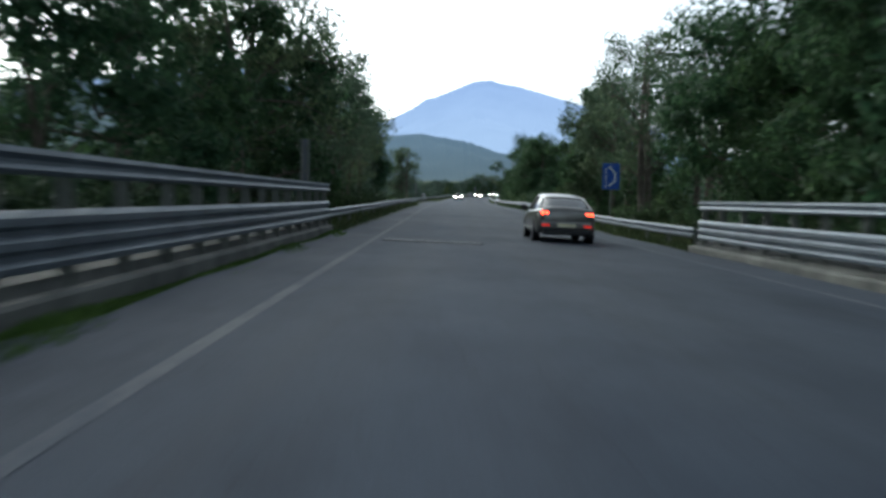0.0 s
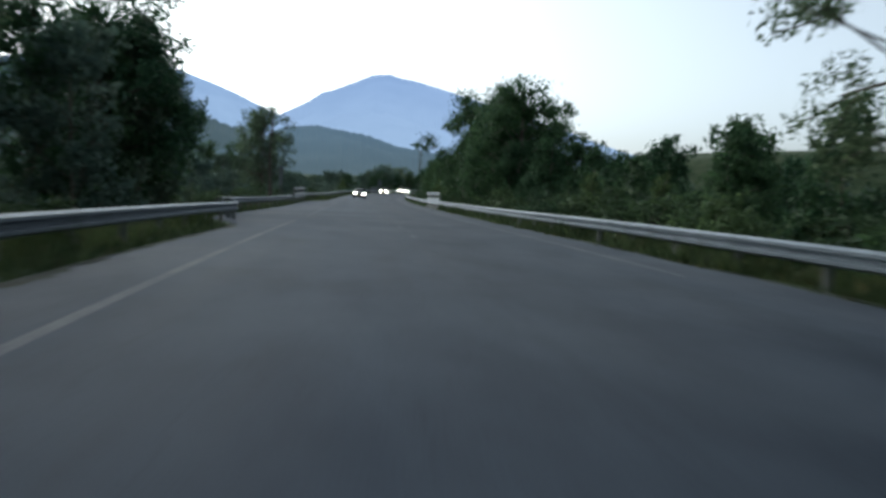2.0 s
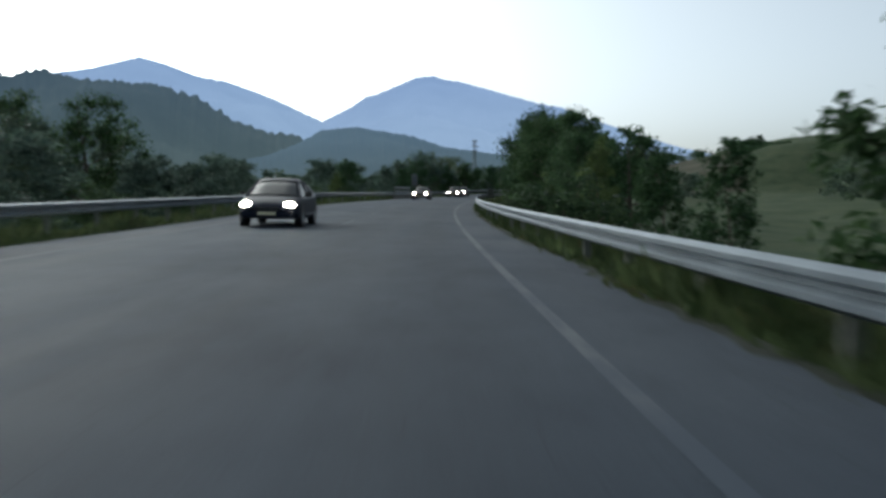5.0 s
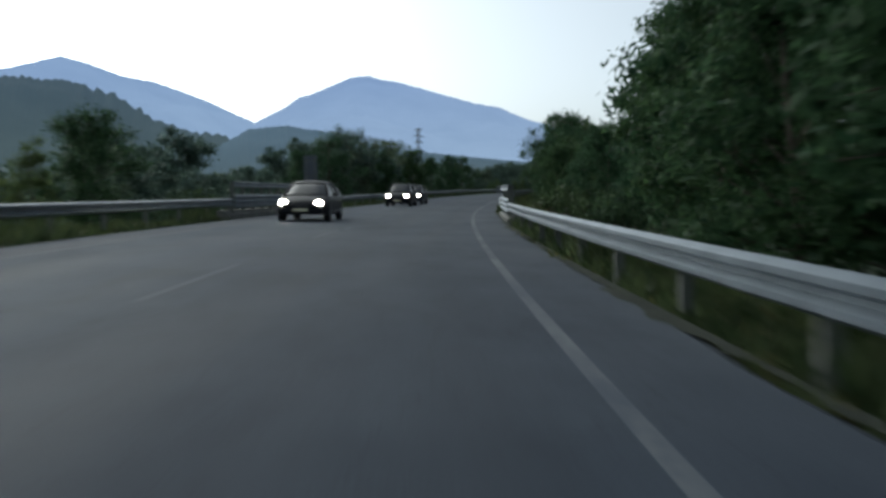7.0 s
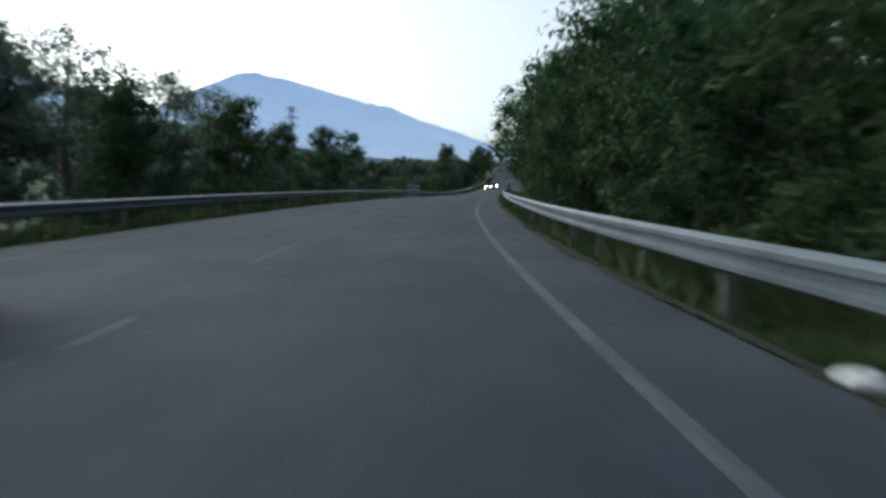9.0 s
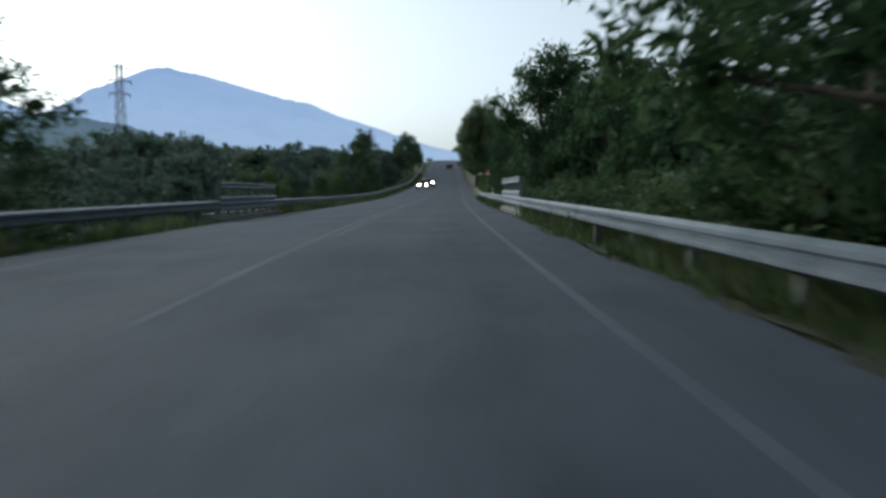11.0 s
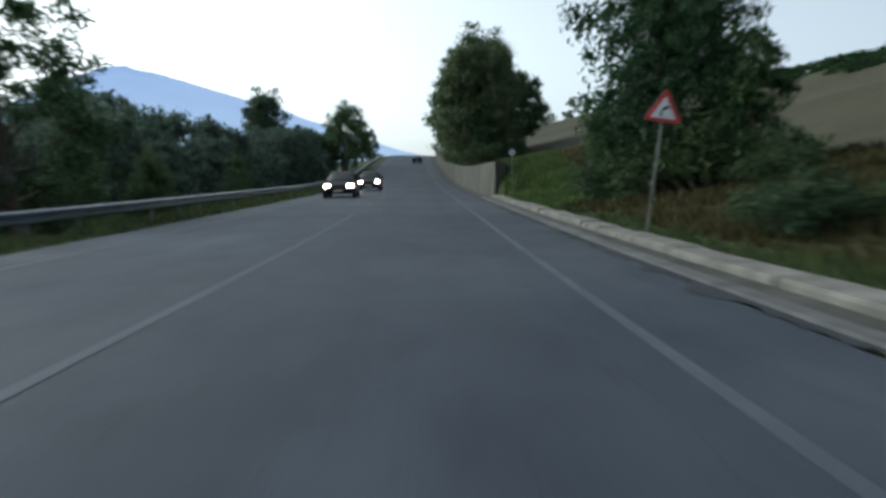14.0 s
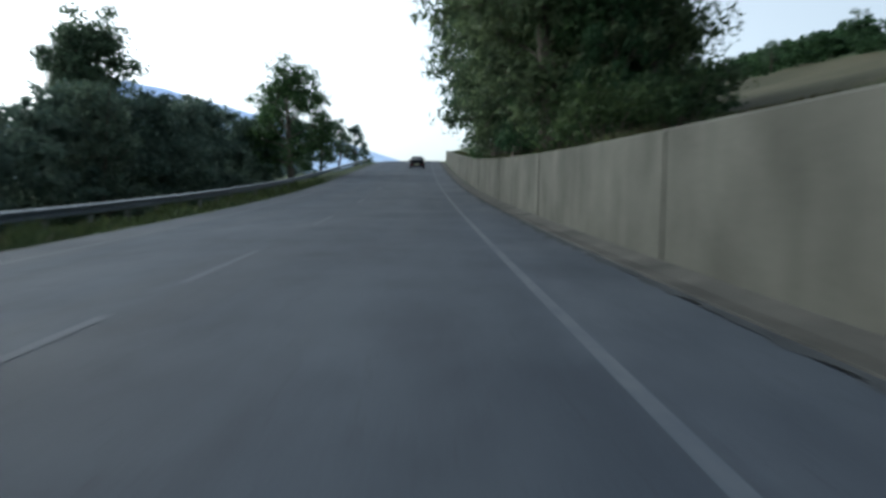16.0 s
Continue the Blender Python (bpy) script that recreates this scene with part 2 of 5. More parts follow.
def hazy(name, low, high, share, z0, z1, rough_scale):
    """Distant land: lit ground mixed with a glow in bluish haze colours, graded by height."""
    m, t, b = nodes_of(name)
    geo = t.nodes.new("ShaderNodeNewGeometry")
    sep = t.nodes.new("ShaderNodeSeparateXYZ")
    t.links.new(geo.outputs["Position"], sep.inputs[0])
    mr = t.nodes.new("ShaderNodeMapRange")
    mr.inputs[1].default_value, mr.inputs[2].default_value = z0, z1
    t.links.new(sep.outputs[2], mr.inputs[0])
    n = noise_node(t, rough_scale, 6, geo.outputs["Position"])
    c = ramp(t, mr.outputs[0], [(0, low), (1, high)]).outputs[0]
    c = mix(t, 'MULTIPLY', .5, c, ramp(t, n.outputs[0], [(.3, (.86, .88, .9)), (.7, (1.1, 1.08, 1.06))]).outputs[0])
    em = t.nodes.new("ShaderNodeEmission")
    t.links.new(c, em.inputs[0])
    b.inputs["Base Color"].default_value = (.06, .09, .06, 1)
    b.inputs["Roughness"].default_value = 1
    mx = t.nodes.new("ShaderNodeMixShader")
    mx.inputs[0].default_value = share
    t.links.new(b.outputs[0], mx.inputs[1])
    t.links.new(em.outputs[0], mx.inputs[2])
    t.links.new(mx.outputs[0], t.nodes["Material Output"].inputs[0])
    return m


M_ASPHALT = asphalt_material()
M_PAINT = paint_material()
M_WORN = paint_material("worn_through_road_paint", (.080, .092, .108))
M_FAINT = paint_material("faint_road_paint", (.064, .076, .097))
M_STEEL = surface("galvanised_steel", (.080, .100, .121), (.140, .167, .194), .48, 1.3, 18, .08, .5, .003)
M_POST = surface("weathered_steel_post", (.098, .108, .094), (.165, .172, .15), .7, 2.0, 25, .1, .15, .003)
M_CONC = surface("rough_concrete", (.098, .097, .088), (.205, .200, .182), .88, 1.6, 14, .7, 0, .01)
M_KERB = surface("stained_kerb_concrete", (.085, .088, .082), (.175, .174, .160), .88, .9, 14, .6, 0, .012)
M_WALL = wall_material()
M_GUTTER = surface("grey_gutter_concrete", (.058, .060, .062), (.125, .126, .124), .88, 1.8, 16, .5, 0, .01)
M_SILT = surface("dark_roadside_silt", (.027, .032, .037), (.044, .050, .056), .95, .8, 12, .8, 0, .02)
M_DIRT = surface("brown_edge_earth", (.022, .027, .021), (.039, .044, .035), .95, 1.5, 16, .9, 0, .02)
M_GUTTER_DARK = surface("dark_grey_gutter", (.034, .035, .033), (.075, .074, .068), .9, .9, 16, .5, 0, .01)
M_EARTH = surface("grass_and_earth", (.030, .050, .022), (.062, .078, .039), .95, .22, 7, .8, 0, .05)
M_FIELD = surface("dry_mown_field", (.031, .034, .019), (.064, .061, .038), .95, .05, 1.5, .5, 0, .05)
M_BARK = surface("grey_brown_bark", (.06, .05, .04), (.14, .12, .10), .9, 2.0, 18, .7, 0, .02)
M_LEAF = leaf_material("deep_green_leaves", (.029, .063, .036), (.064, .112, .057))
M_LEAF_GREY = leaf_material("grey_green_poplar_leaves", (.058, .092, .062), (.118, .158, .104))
M_LEAF_YEL = leaf_material("yellow_green_leaves", (.058, .096, .044), (.108, .152, .074))
M_LEAF_DARK = leaf_material("dark_undergrowth_leaves", (.032, .058, .034), (.070, .106, .056))
M_GRASS = leaf_material("verge_grass_blades", (.042, .067, .033), (.084, .108, .056))
M_DRY = leaf_material("dry_grass_blades", (.064, .068, .042), (.118, .116, .072))
# evening haze is mixed into this leaf colour: paler and bluer
M_LEAF_HAZE = leaf_material("haze_tinted_leaves", (.074, .116, .102), (.116, .154, .130))
M_BROWN = leaf_material("brown_bank_grass", (.040, .040, .022), (.080, .075, .042))
M_BANK = leaf_material("fresh_bank_grass", (.050, .088, .036), (.098, .142, .060))
M_MOSS = leaf_material("moss_and_short_grass", (.055, .105, .028), (.11, .175, .05))
M_BLUE = plain("blue_sign_film", (.012, .075, .36), .35)
M_WHITE = plain("white_sign_film", (.72, .73, .73), .4)
M_RED = plain("red_sign_film", (.42, .02, .02), .4)
M_BLACK = plain("black_print", (.012, .012, .013), .5)
M_BACK = plain("grey_sign_back", (.10, .11, .13), .5, .3)
M_TYRE = plain("tyre_rubber", (.016, .016, .017), .8)
M_RIM = plain("alloy_rim", (.34, .35, .37), .35, .8)
M_GLASS = plain("tinted_car_glass", (.010, .014, .018), .22)
M_GLASS.node_tree.nodes["Principled BSDF"].inputs["Specular IOR Level"].default_value = .2
# the saloon's sky sheen is partly put into a lighter base colour
M_GLASS_PALE = plain("car_glass_with_sky_sheen", (.030, .038, .045), .12)
M_LENS = plain("dark_red_lamp_lens", (.10, .008, .006), .2)
M_TAIL = glow("lit_tail_lamp", (1.0, .05, .02), 10.0, (.4, .01, .01))
# weak glow stands in for light thrown back by the bumper reflectors
M_REFLECT = glow("red_reflector_glow", (1.0, .03, .015), .3, (.4, .01, .01))
M_HEAD = glow("lit_headlamp", (1.0, .86, .68), 60.0)
# plate colour raised and warmed to carry the plate lamp's light
M_PLATE = plain("number_plate", (.74, .68, .46), .4)


# ---- builders ----
def mesh_object(name, verts, faces, material, parent=None, label="", smooth=False, uv=None):
    me = bpy.data.meshes.new(name)
    me.from_pydata([tuple(v) for v in verts], [], [tuple(f) for f in faces])
    if uv is not None:
        layer = me.uv_layers.new(name="UVMap")
        layer.data.foreach_set("uv", np.asarray(uv, np.float32)[[l.vertex_index for l in me.loops]].ravel())
    if smooth:
        me.polygons.foreach_set("use_smooth", [True] * len(me.polygons))
    me.materials.append(material)
    me.update()
    ob = new(name, me)
    if parent is not None:
        ob.parent = parent
        ob.matrix_parent_inverse = parent.matrix_basis.inverted()
    if label:
        tagged(ob, label)
    return ob


def part(name, bm, material, parent, label="", smooth=False):
    """One mesh object under a thing or under a part, in the thing's own coordinates."""
    me = bpy.data.meshes.new(name)
    bmesh.ops.recalc_face_normals(bm, faces=bm.faces)
    bm.to_mesh(me)
    bm.free()
    me.materials.append(material)
    if smooth:
        me.polygons.foreach_set("use_smooth", [True] * len(me.polygons))
    ob = new(name, me)
    ob.parent = parent
    if label:
        tagged(ob, label)
    return ob


def box(bm, x0, x1, y0, y1, z0, z1, bevel=0.0):
    g = bmesh.ops.create_cube(bm, size=1)
    for v in g["verts"]:
        v.co = Vector((x0 + (v.co.x + .5) * (x1 - x0), y0 + (v.co.y + .5) * (y1 - y0), z0 + (v.co.z + .5) * (z1 - z0)))
    if bevel:
        es = list({e for v in g["verts"] for e in v.link_edges})
        bmesh.ops.bevel(bm, geom=es, offset=bevel, segments=2, affect='EDGES', profile=.6)
    return bm


def tube(bm, a, b, r0, r1, n=8):
    a, b = Vector(a), Vector(b)
    q = (b - a).to_track_quat('Z', 'Y')
    rings = []
    for p, r in ((a, r0), (b, r1)):
        rings.append([bm.verts.new(p + q @ Vector((r * math.cos(k * math.tau / n), r * math.sin(k * math.tau / n), 0))) for k in range(n)])
    for k in range(n):
        bm.faces.new((rings[0][k], rings[0][(k + 1) % n], rings[1][(k + 1) % n], rings[1][k]))
    bm.faces.new(rings[0][::-1])
    bm.faces.new(rings[1])
    return bm


def empty(name, m, label="", category="", group="", kind=""):
    ob = new(name)
    ob.matrix_basis = m
    return tagged(ob, label, category, group, kind)


def sweep(name, profile, s0, s1, d_of, material, parent=None, step=3.0, label="", closed=True, z_of=None, smooth=False):
    """Sweeps a profile of (offset right, height) along the road from s0 to s1."""
    n = max(2, int(abs(s1 - s0) / step) + 1)
    ss = np.linspace(s0, s1, n)
    k = len(profile)
    po, pz = np.array([p[0] for p in profile]), np.array([p[1] for p in profile])
    dd = np.array([d_of(s) if callable(d_of) else d_of for s in ss])[:, None] + po[None]
    x, y = plan(np.repeat(ss[:, None], k, 1), dd)
    base = np.array([road_z(s, d) for s, d in zip(ss, dd[:, 0])])[:, None] if z_of is None else np.array([z_of(s) for s in ss])[:, None]
    v = np.stack([x, y, base + pz[None]], -1).reshape(-1, 3)
    faces = []
    for i in range(n - 1):
        for j in range(k if closed else k - 1):
            a, b = i * k + j, i * k + (j + 1) % k
            faces.append((a, b, b + k, a + k))
    if closed:
        faces.append(tuple(range(k))[::-1])
        faces.append(tuple(range((n - 1) * k, n * k)))
    return mesh_object(name, v, faces, material, parent, label, smooth)


# ---- ground, road, markings ----
def build_ground():
    ss = np.concatenate([np.arange(-400, -60, 40), np.arange(-60, 510, 2.5), np.arange(510, 530, .9), np.arange(530, 700, 2.5), np.arange(700, 1000, 20), np.arange(1000, 5000, 250)])
    half = np.array([3, 5.2, 5.6, 6.1, 6.6, 7.0, 7.6, 8.4, 9.5, 11, 13, 16, 20, 25, 31, 40, 50, 58, 70, 80, 100, 130, 180, 260, 400, 700, 1200, 2000, 3200])
    dd = np.concatenate([-half[::-1], [0], half])
    S, D = np.meshgrid(ss, dd, indexing='ij')
    x, y = plan(S, D)
    z = ground_z(S, D)
    k = len(dd)
    v = np.stack([x, y, z], -1).reshape(-1, 3)
    f = [(i * k + j, i * k + j + 1, (i + 1) * k + j + 1, (i + 1) * k + j) for i in range(len(ss) - 1) for j in range(k - 1)]
    ob = mesh_object("ground", v, f, M_EARTH, smooth=True)
    ob.data.materials.append(M_FIELD)
    ms = np.add.outer(ss[:-1], 0 * dd[:-1]), np.add.outer(0 * ss[:-1], dd[:-1])
    edge = 9.4 + 1.6 * np.sin(ms[0] * .11) + np.clip(500 - ms[0], 0, 60) * .09
    ob.data.polygons.foreach_set("material_index", ((ms[0] > 446) & (ms[1] > edge) & (ms[1] < 49)).astype(np.int32).ravel())
    return tagged(ob, "grassy verges, low land and a mown hillside field", "ground", kind="structure")


def road_edge_left(s):
    return -5.2 - 2.0 * min(max((s - 98) / 8, 0), 1) * min(max((176 - s) / 12, 0), 1)


def build_road():
    ss = np.arange(-60, 1000.1, 2.0)
    rng = np.random.RandomState(3)
    v, uv = [], []
    for s in ss:
        l = road_edge_left(s) + .07 * math.sin(s * .9) + rng.uniform(-.06, .06)
        r = 5.0 + .16 * (1 - min(max((s - 190) / 20, 0), 1) * min(max((345 - s) / 20, 0), 1)) + .06 * math.sin(s * .7) + rng.uniform(-.06, .06)
        if s > 466:
            r = 5.2
        across = (l, l + .15, -3.75, -1.9, -.6, 0, .6, 1.9, 3.75, r - .15, r)
        for d in across:
            x, y = plan(s, d)
            z = road_z(s, d) - (.05 if d in (l, r) else 0)
            v.append((x, y, z))
            uv.append((d, s))
    k = len(across)
    f = [(i * k + j, i * k + j + 1, (i + 1) * k + j + 1, (i + 1) * k + j) for i in range(len(ss) - 1) for j in range(k - 1)]
    return tagged(mesh_object("road", v, f, M_ASPHALT, uv=uv), "worn grey asphalt main road with two lanes", "road", kind="structure")


def stripe(s0, s1, d, w=.15, name="lane_marking", label="worn white painted edge line", mat=None):
    n = max(2, int((s1 - s0) / 2) + 1)
    v = []
    for s in np.linspace(s0, s1, n):
        for e in (-w / 2, w / 2):
            x, y = plan(s, d + e)
            v.append((x, y, road_z(s, d + e) + .005))
    f = [(2 * i, 2 * i + 1, 2 * i + 3, 2 * i + 2) for i in range(n - 1)]
    return tagged(mesh_object(name, v, f, mat or M_PAINT), label, "road marking", "road markings", "structure")


build_ground()
build_road()
stripe(-60, 104, -3.75, .13)
stripe(112, 900, -3.75, .13, mat=M_FAINT)
stripe(84, 380, 3.75, .13)
stripe(380, 900, 3.75, .115, mat=M_WORN)
stripe(-60, 60, 3.75, .12)
stripe(388, 476, -.14, .13, label="worn white double centre line", mat=M_WORN)
for s, e in ((398, 407), (408.5, 415.5), (417.8, 421), (423.6, 431), (432.2, 441), (443.5, 449), (450, 458), (461, 464), (467, 472)):
    stripe(s, e, .14, .12, label="worn broken second centre line", mat=M_WORN)
stripe(476, 506, -.1, .12, label="nearly worn off centre line", mat=M_FAINT)
for s in (512, 524, 536, 546, 553, 565, 580, 597):
    stripe(s, s + 4.5, -.1, .12, label="nearly worn off centre line", mat=M_FAINT)
for s in range(205, 386, 12):
    stripe(s, s + 4.5, -.1, .10, label="nearly worn off centre line", mat=M_FAINT)
for s in (62, 93.4, 100.6, 270, 318, 334):
    stripe(s, s + 1.5, .03, .12, label="faint white centre dash", mat=M_FAINT)


def dirt_strip(s0, s1, d0, d1, seed, mat=None, label="ragged dark silt and grit along the road's edge"):
    """A ragged film of dark silt along the road's edge."""
    rng = np.random.RandomState(seed)
    ss = np.arange(s0, s1, .35)
    v = []
    for s in ss:
        out = (rng.uniform(0, 1) ** 2) * .55 + .3 * (.5 + .5 * math.sin(s * 2.1) * math.sin(s * .83 + 1)) + .15 * (1 + math.sin(s * .35))
        for d in (d1 - (d1 - d0) * out, d1 - (d1 - d0) * out * .5, d1):
            x, y = plan(s, d)
            v.append((x, y, road_z(s, d) + .006))
    f = [(3 * i + j, 3 * i + j + 1, 3 * i + j + 4, 3 * i + j + 3) for i in range(len(ss) - 1) for j in range(2)]
    return tagged(mesh_object("silt_strip", v, f, mat or M_SILT), label, "dirt", kind="structure")


dirt_strip(463, 531, 4.75, 5.3, 4)
dirt_strip(531.5, 690, 4.85, 5.19, 6)
for a, b, d0, d1 in ((26, 195, 4.8, 5.2), (195, 340, 4.65, 5.02), (340, 452, 4.8, 5.2), (30, 97, -4.75, -5.08), (184, 690, -4.8, -5.08)):
    dirt_strip(a, b, d0, d1, 5, M_DIRT, "ragged brown earth creeping over the road's edge")

# ---- guard rails ----
def doubled(front, t=.012):
    """A closed sheet profile from its front line: the back runs t metres behind it."""
    return front + [(o + t, z) for o, z in reversed(front)]


W2 = [(-.0, .44), (-.03, .455), (-.08, .485), (-.08, .535), (.0, .575), (.0, .615), (-.08, .655), (-.08, .705), (-.03, .735), (0, .75)]
W3 = [(0, .36), (-.07, .38), (-.08, .44), (-.015, .49), (-.015, .53), (-.08, .57), (-.08, .64), (-.015, .69), (-.015, .73),
      (-.08, .77), (-.08, .84), (-.03, .88), (0, .90)]
W_TOP = [(0, 1.19), (-.06, 1.205), (-.08, 1.24), (-.03, 1.29), (-.03, 1.32), (-.08, 1.37), (-.07, 1.42), (.05, 1.43), (.05, 1.39)]


def post_mesh(h, w, deep, name):
    bm = bmesh.new()
    t = .012
    box(bm, 0, t, -w / 2, w / 2, -.3, h)
    box(bm, 0, deep, -w / 2, -w / 2 + t, -.3, h)
    box(bm, 0, deep, w / 2 - t, w / 2, -.3, h)
    me = bpy.data.meshes.new(name)
    bm.to_mesh(me)
    bm.free()
    me.materials.append(M_POST)
    return me


POST = post_mesh(.72, .085, .12, "rail_post")
POST_TALL = post_mesh(1.41, .09, .14, "bridge_post")


def guardrail(s0, s1, d_of, side, bridge=False, spacing=3.12, sunk=lambda s: 0.0):
    """A run of steel crash barrier; side is +1 right of the road, -1 left; sunk tells how far it has settled."""
    dfun = d_of if callable(d_of) else (lambda s: d_of)
    name = "bridge_barrier" if bridge else "guardrail"
    lab = "tall grey steel bridge barrier with three-wave and upper beams" if bridge else "galvanised steel two-wave crash barrier on short posts"
    ob = empty(name, Matrix.Translation(spot((s0 + s1) / 2, dfun((s0 + s1) / 2))), lab, "barrier", "roadside crash barriers")
    flip = lambda pr: [(o * side, z) for o, z in pr]
    piece = 3 * spacing if not bridge else 4 * spacing
    n = max(1, round((s1 - s0) / piece))
    for i in range(n):
        a, b = s0 + (s1 - s0) * i / n, s0 + (s1 - s0) * (i + 1) / n
        lap = .16 if i < n - 1 else 0
        shift = .006 * (i % 2) * side
        for pr, nm in (((W3, "lower_beam"), (W_TOP, "upper_beam")) if bridge else ((W2, "beam"),)):
            sweep(nm, flip(doubled(pr)), a, b + lap, (lambda s, q=shift: dfun(s) + q), M_STEEL, ob, 2.6,
                  z_of=lambda s: float(road_z(s, dfun(s))) - sunk(s))
    me = POST_TALL if bridge else POST
    inv = ob.matrix_basis.inverted()
    m = max(1, round((s1 - s0) / (spacing if not bridge else 1.6)))
    for i in range(m + 1):
        s = s0 + .15 + (s1 - s0 - .3) * i / m
        p = new("post", me)
        p.parent = ob
        p.matrix_parent_inverse = inv
        p.matrix_basis = Matrix.Translation(spot(s, dfun(s) + side * .03, -sunk(s))) @ pose(0, 0, 0, random.uniform(-1.2, 1.2), random.uniform(-1.2, 1.2), -heading(s) + (0 if side > 0 else 180))
    return ob


def bridge_kerb(s0, s1, d, side):
    pr = [(-.14 * side, -.25), (-.14 * side, .11), (-.10 * side, .15), (.02 * side, .16), (.05 * side, .27), (.42 * side, .29), (.42 * side, -.25)]
    ob = sweep("bridge_kerb", pr, s0, s1, d, M_KERB)
    tagged(ob, "rough light concrete kerb under the bridge barrier", "kerb", "bridge kerbs", "structure")


def blend(s, a, b, x, y):
    w = min(max((s - a) / (b - a), 0), 1)
    return x + (y - x) * w * w * (3 - 2 * w)


def bend_share(s):
    """1 in the long right-hand bend, where the verge is narrow; 0 outside it."""
    return blend(s, 185, 215, 0, 1) * blend(s, 325, 350, 1, 0)


RIGHT = lambda s: 5.27 - .2 * bend_share(s)
SUNK_R = lambda s: .075 - .045 * bend_share(s)
for a, b in ((26, 145.2), (159.3, 277.8), (288.4, 409.9), (420.1, 463.7)):
    guardrail(a, b, RIGHT, 1, sunk=SUNK_R)
for a, b in ((-58, 25.5), (145.2, 159.3), (277.8, 288.4), (409.9, 420.1)):
    guardrail(a, b, lambda s: RIGHT(s) + .02, 1, True, sunk=lambda s: .04 * bend_share(s))
    bridge_kerb(a - .8, b + .8, lambda s: RIGHT(s) + .05, 1)
LAYBY = lambda s: blend(s, 104, 112, -6.1, -7.6)
BACK_IN = lambda s: blend(s, 172, 196, -7.5, -5.8)
guardrail(27.9, 103, -5.75, -1, sunk=lambda s: .13)
guardrail(104, 156, LAYBY, -1, sunk=lambda s: .05)
guardrail(171.1, 280.2, BACK_IN, -1)
guardrail(292.1, 411.2, -5.75, -1)
guardrail(421.7, 690, lambda s: blend(s, 422, 455, -5.9, -6.6), -1, sunk=lambda s: blend(s, 422, 455, .05, .12))
for a, b, d in ((-58, 27.9, -5.5), (156, 171.1, -7.5), (280.2, 292.1, -5.75), (411.2, 421.7, -5.7)):
    guardrail(a, b, d, -1, True)
    bridge_kerb(a - .8, b + .8, d - .05, -1)

# ---- kerb, gutter and retaining wall on the field side ----
def build_wall():
    top = lambda s: 1.98 - .12 * min(max((s - 530) / 20, 0), 1)
    panel = 7.2
    s = 527.1
    i = 0
    wall = empty("retaining_wall", Matrix.Translation(spot(600, 6.7)), "stained grey concrete retaining wall along the road", "wall", kind="structure")
    while s < 690:
        e = s + panel - .03
        h = top(s)
        out = .02 * (i % 2)
        pr = [(-.0 + out, -.3), (.1 + out, h - .03), (.13 + out, h), (.5, h), (.5, -.3)]
        sweep("panel", pr, s, e, 6.0, M_WALL, wall, 2.4)
        s, i = s + panel, i + 1
    # end of the wall turns away from the road beside a dark drain mouth
    inv = wall.matrix_basis.inverted()
    m = Matrix.Translation(spot(527.0, 6.05)) @ pose(0, 0, 0, 0, 0, -heading(527))
    bm = bmesh.new()
    box(bm, .02, .6, -.45, -.01, -.3, 1.98, .03)
    p = part("end_pier", bm, M_WALL, wall)
    p.matrix_parent_inverse, p.matrix_basis = inv, m
    bm = bmesh.new()
    box(bm, .75, 2.3, .1, .35, -.3, 1.85, .02)
    box(bm, .75, .83, -.55, .12, -.3, 1.85, .02)
    p = part("drain_door", bm, M_BLACK, wall, "dark metal drain gate in a recess")
    p.matrix_parent_inverse, p.matrix_basis = inv, m


build_wall()
rng_k = np.random.RandomState(8)
kerb_run = empty("field_kerb", Matrix.Translation(spot(498, 6.1)), "broken light concrete kerb along the gutter", "kerb", kind="structure")
s = 464
while s < 526.5:
    L = min(2.0, 527 - s)
    dz, dx = rng_k.uniform(-.03, .02), rng_k.uniform(-.03, .03)
    pr = [(-.02 + dx, -.2), (0 + dx, .10 + dz), (.04 + dx, .14 + dz), (.48 + dx, .15 + dz), (.5 + dx, -.2)]
    sweep("kerb_stone", pr, s, s + L - .03, 5.85, M_CONC, kerb_run, 2.0)
    s += L
tagged(sweep("gutter", [(0, -.2), (0, .008), (.04, .03), (.24, .034), (.28, -.2)], 464, 526.9, 5.22, M_GUTTER, step=1.2),
       "grey concrete lip of the gutter", "gutter", kind="structure")
tagged(sweep("gutter", [(.285, -.2), (.285, .004), (.42, -.006), (.62, .012), (.62, -.2)], 464, 526.9, 5.22, M_GUTTER_DARK, step=1.2),
       "dark grey channel between lip and kerb", "gutter", kind="structure")
tagged(sweep("gutter", [(0, -.2), (0, .012), (.3, -.02), (.62, .02), (.62, -.2)], 527, 690, 5.22, M_GUTTER_DARK),
       "dark grey gutter at the foot of the wall", "gutter", kind="structure")
# ---- mountains and hills ----
PEAK = (4500 * math.sin(radians(4.77)), 4500 * math.cos(radians(4.77)), 4500 * math.tan(radians(7.31)))


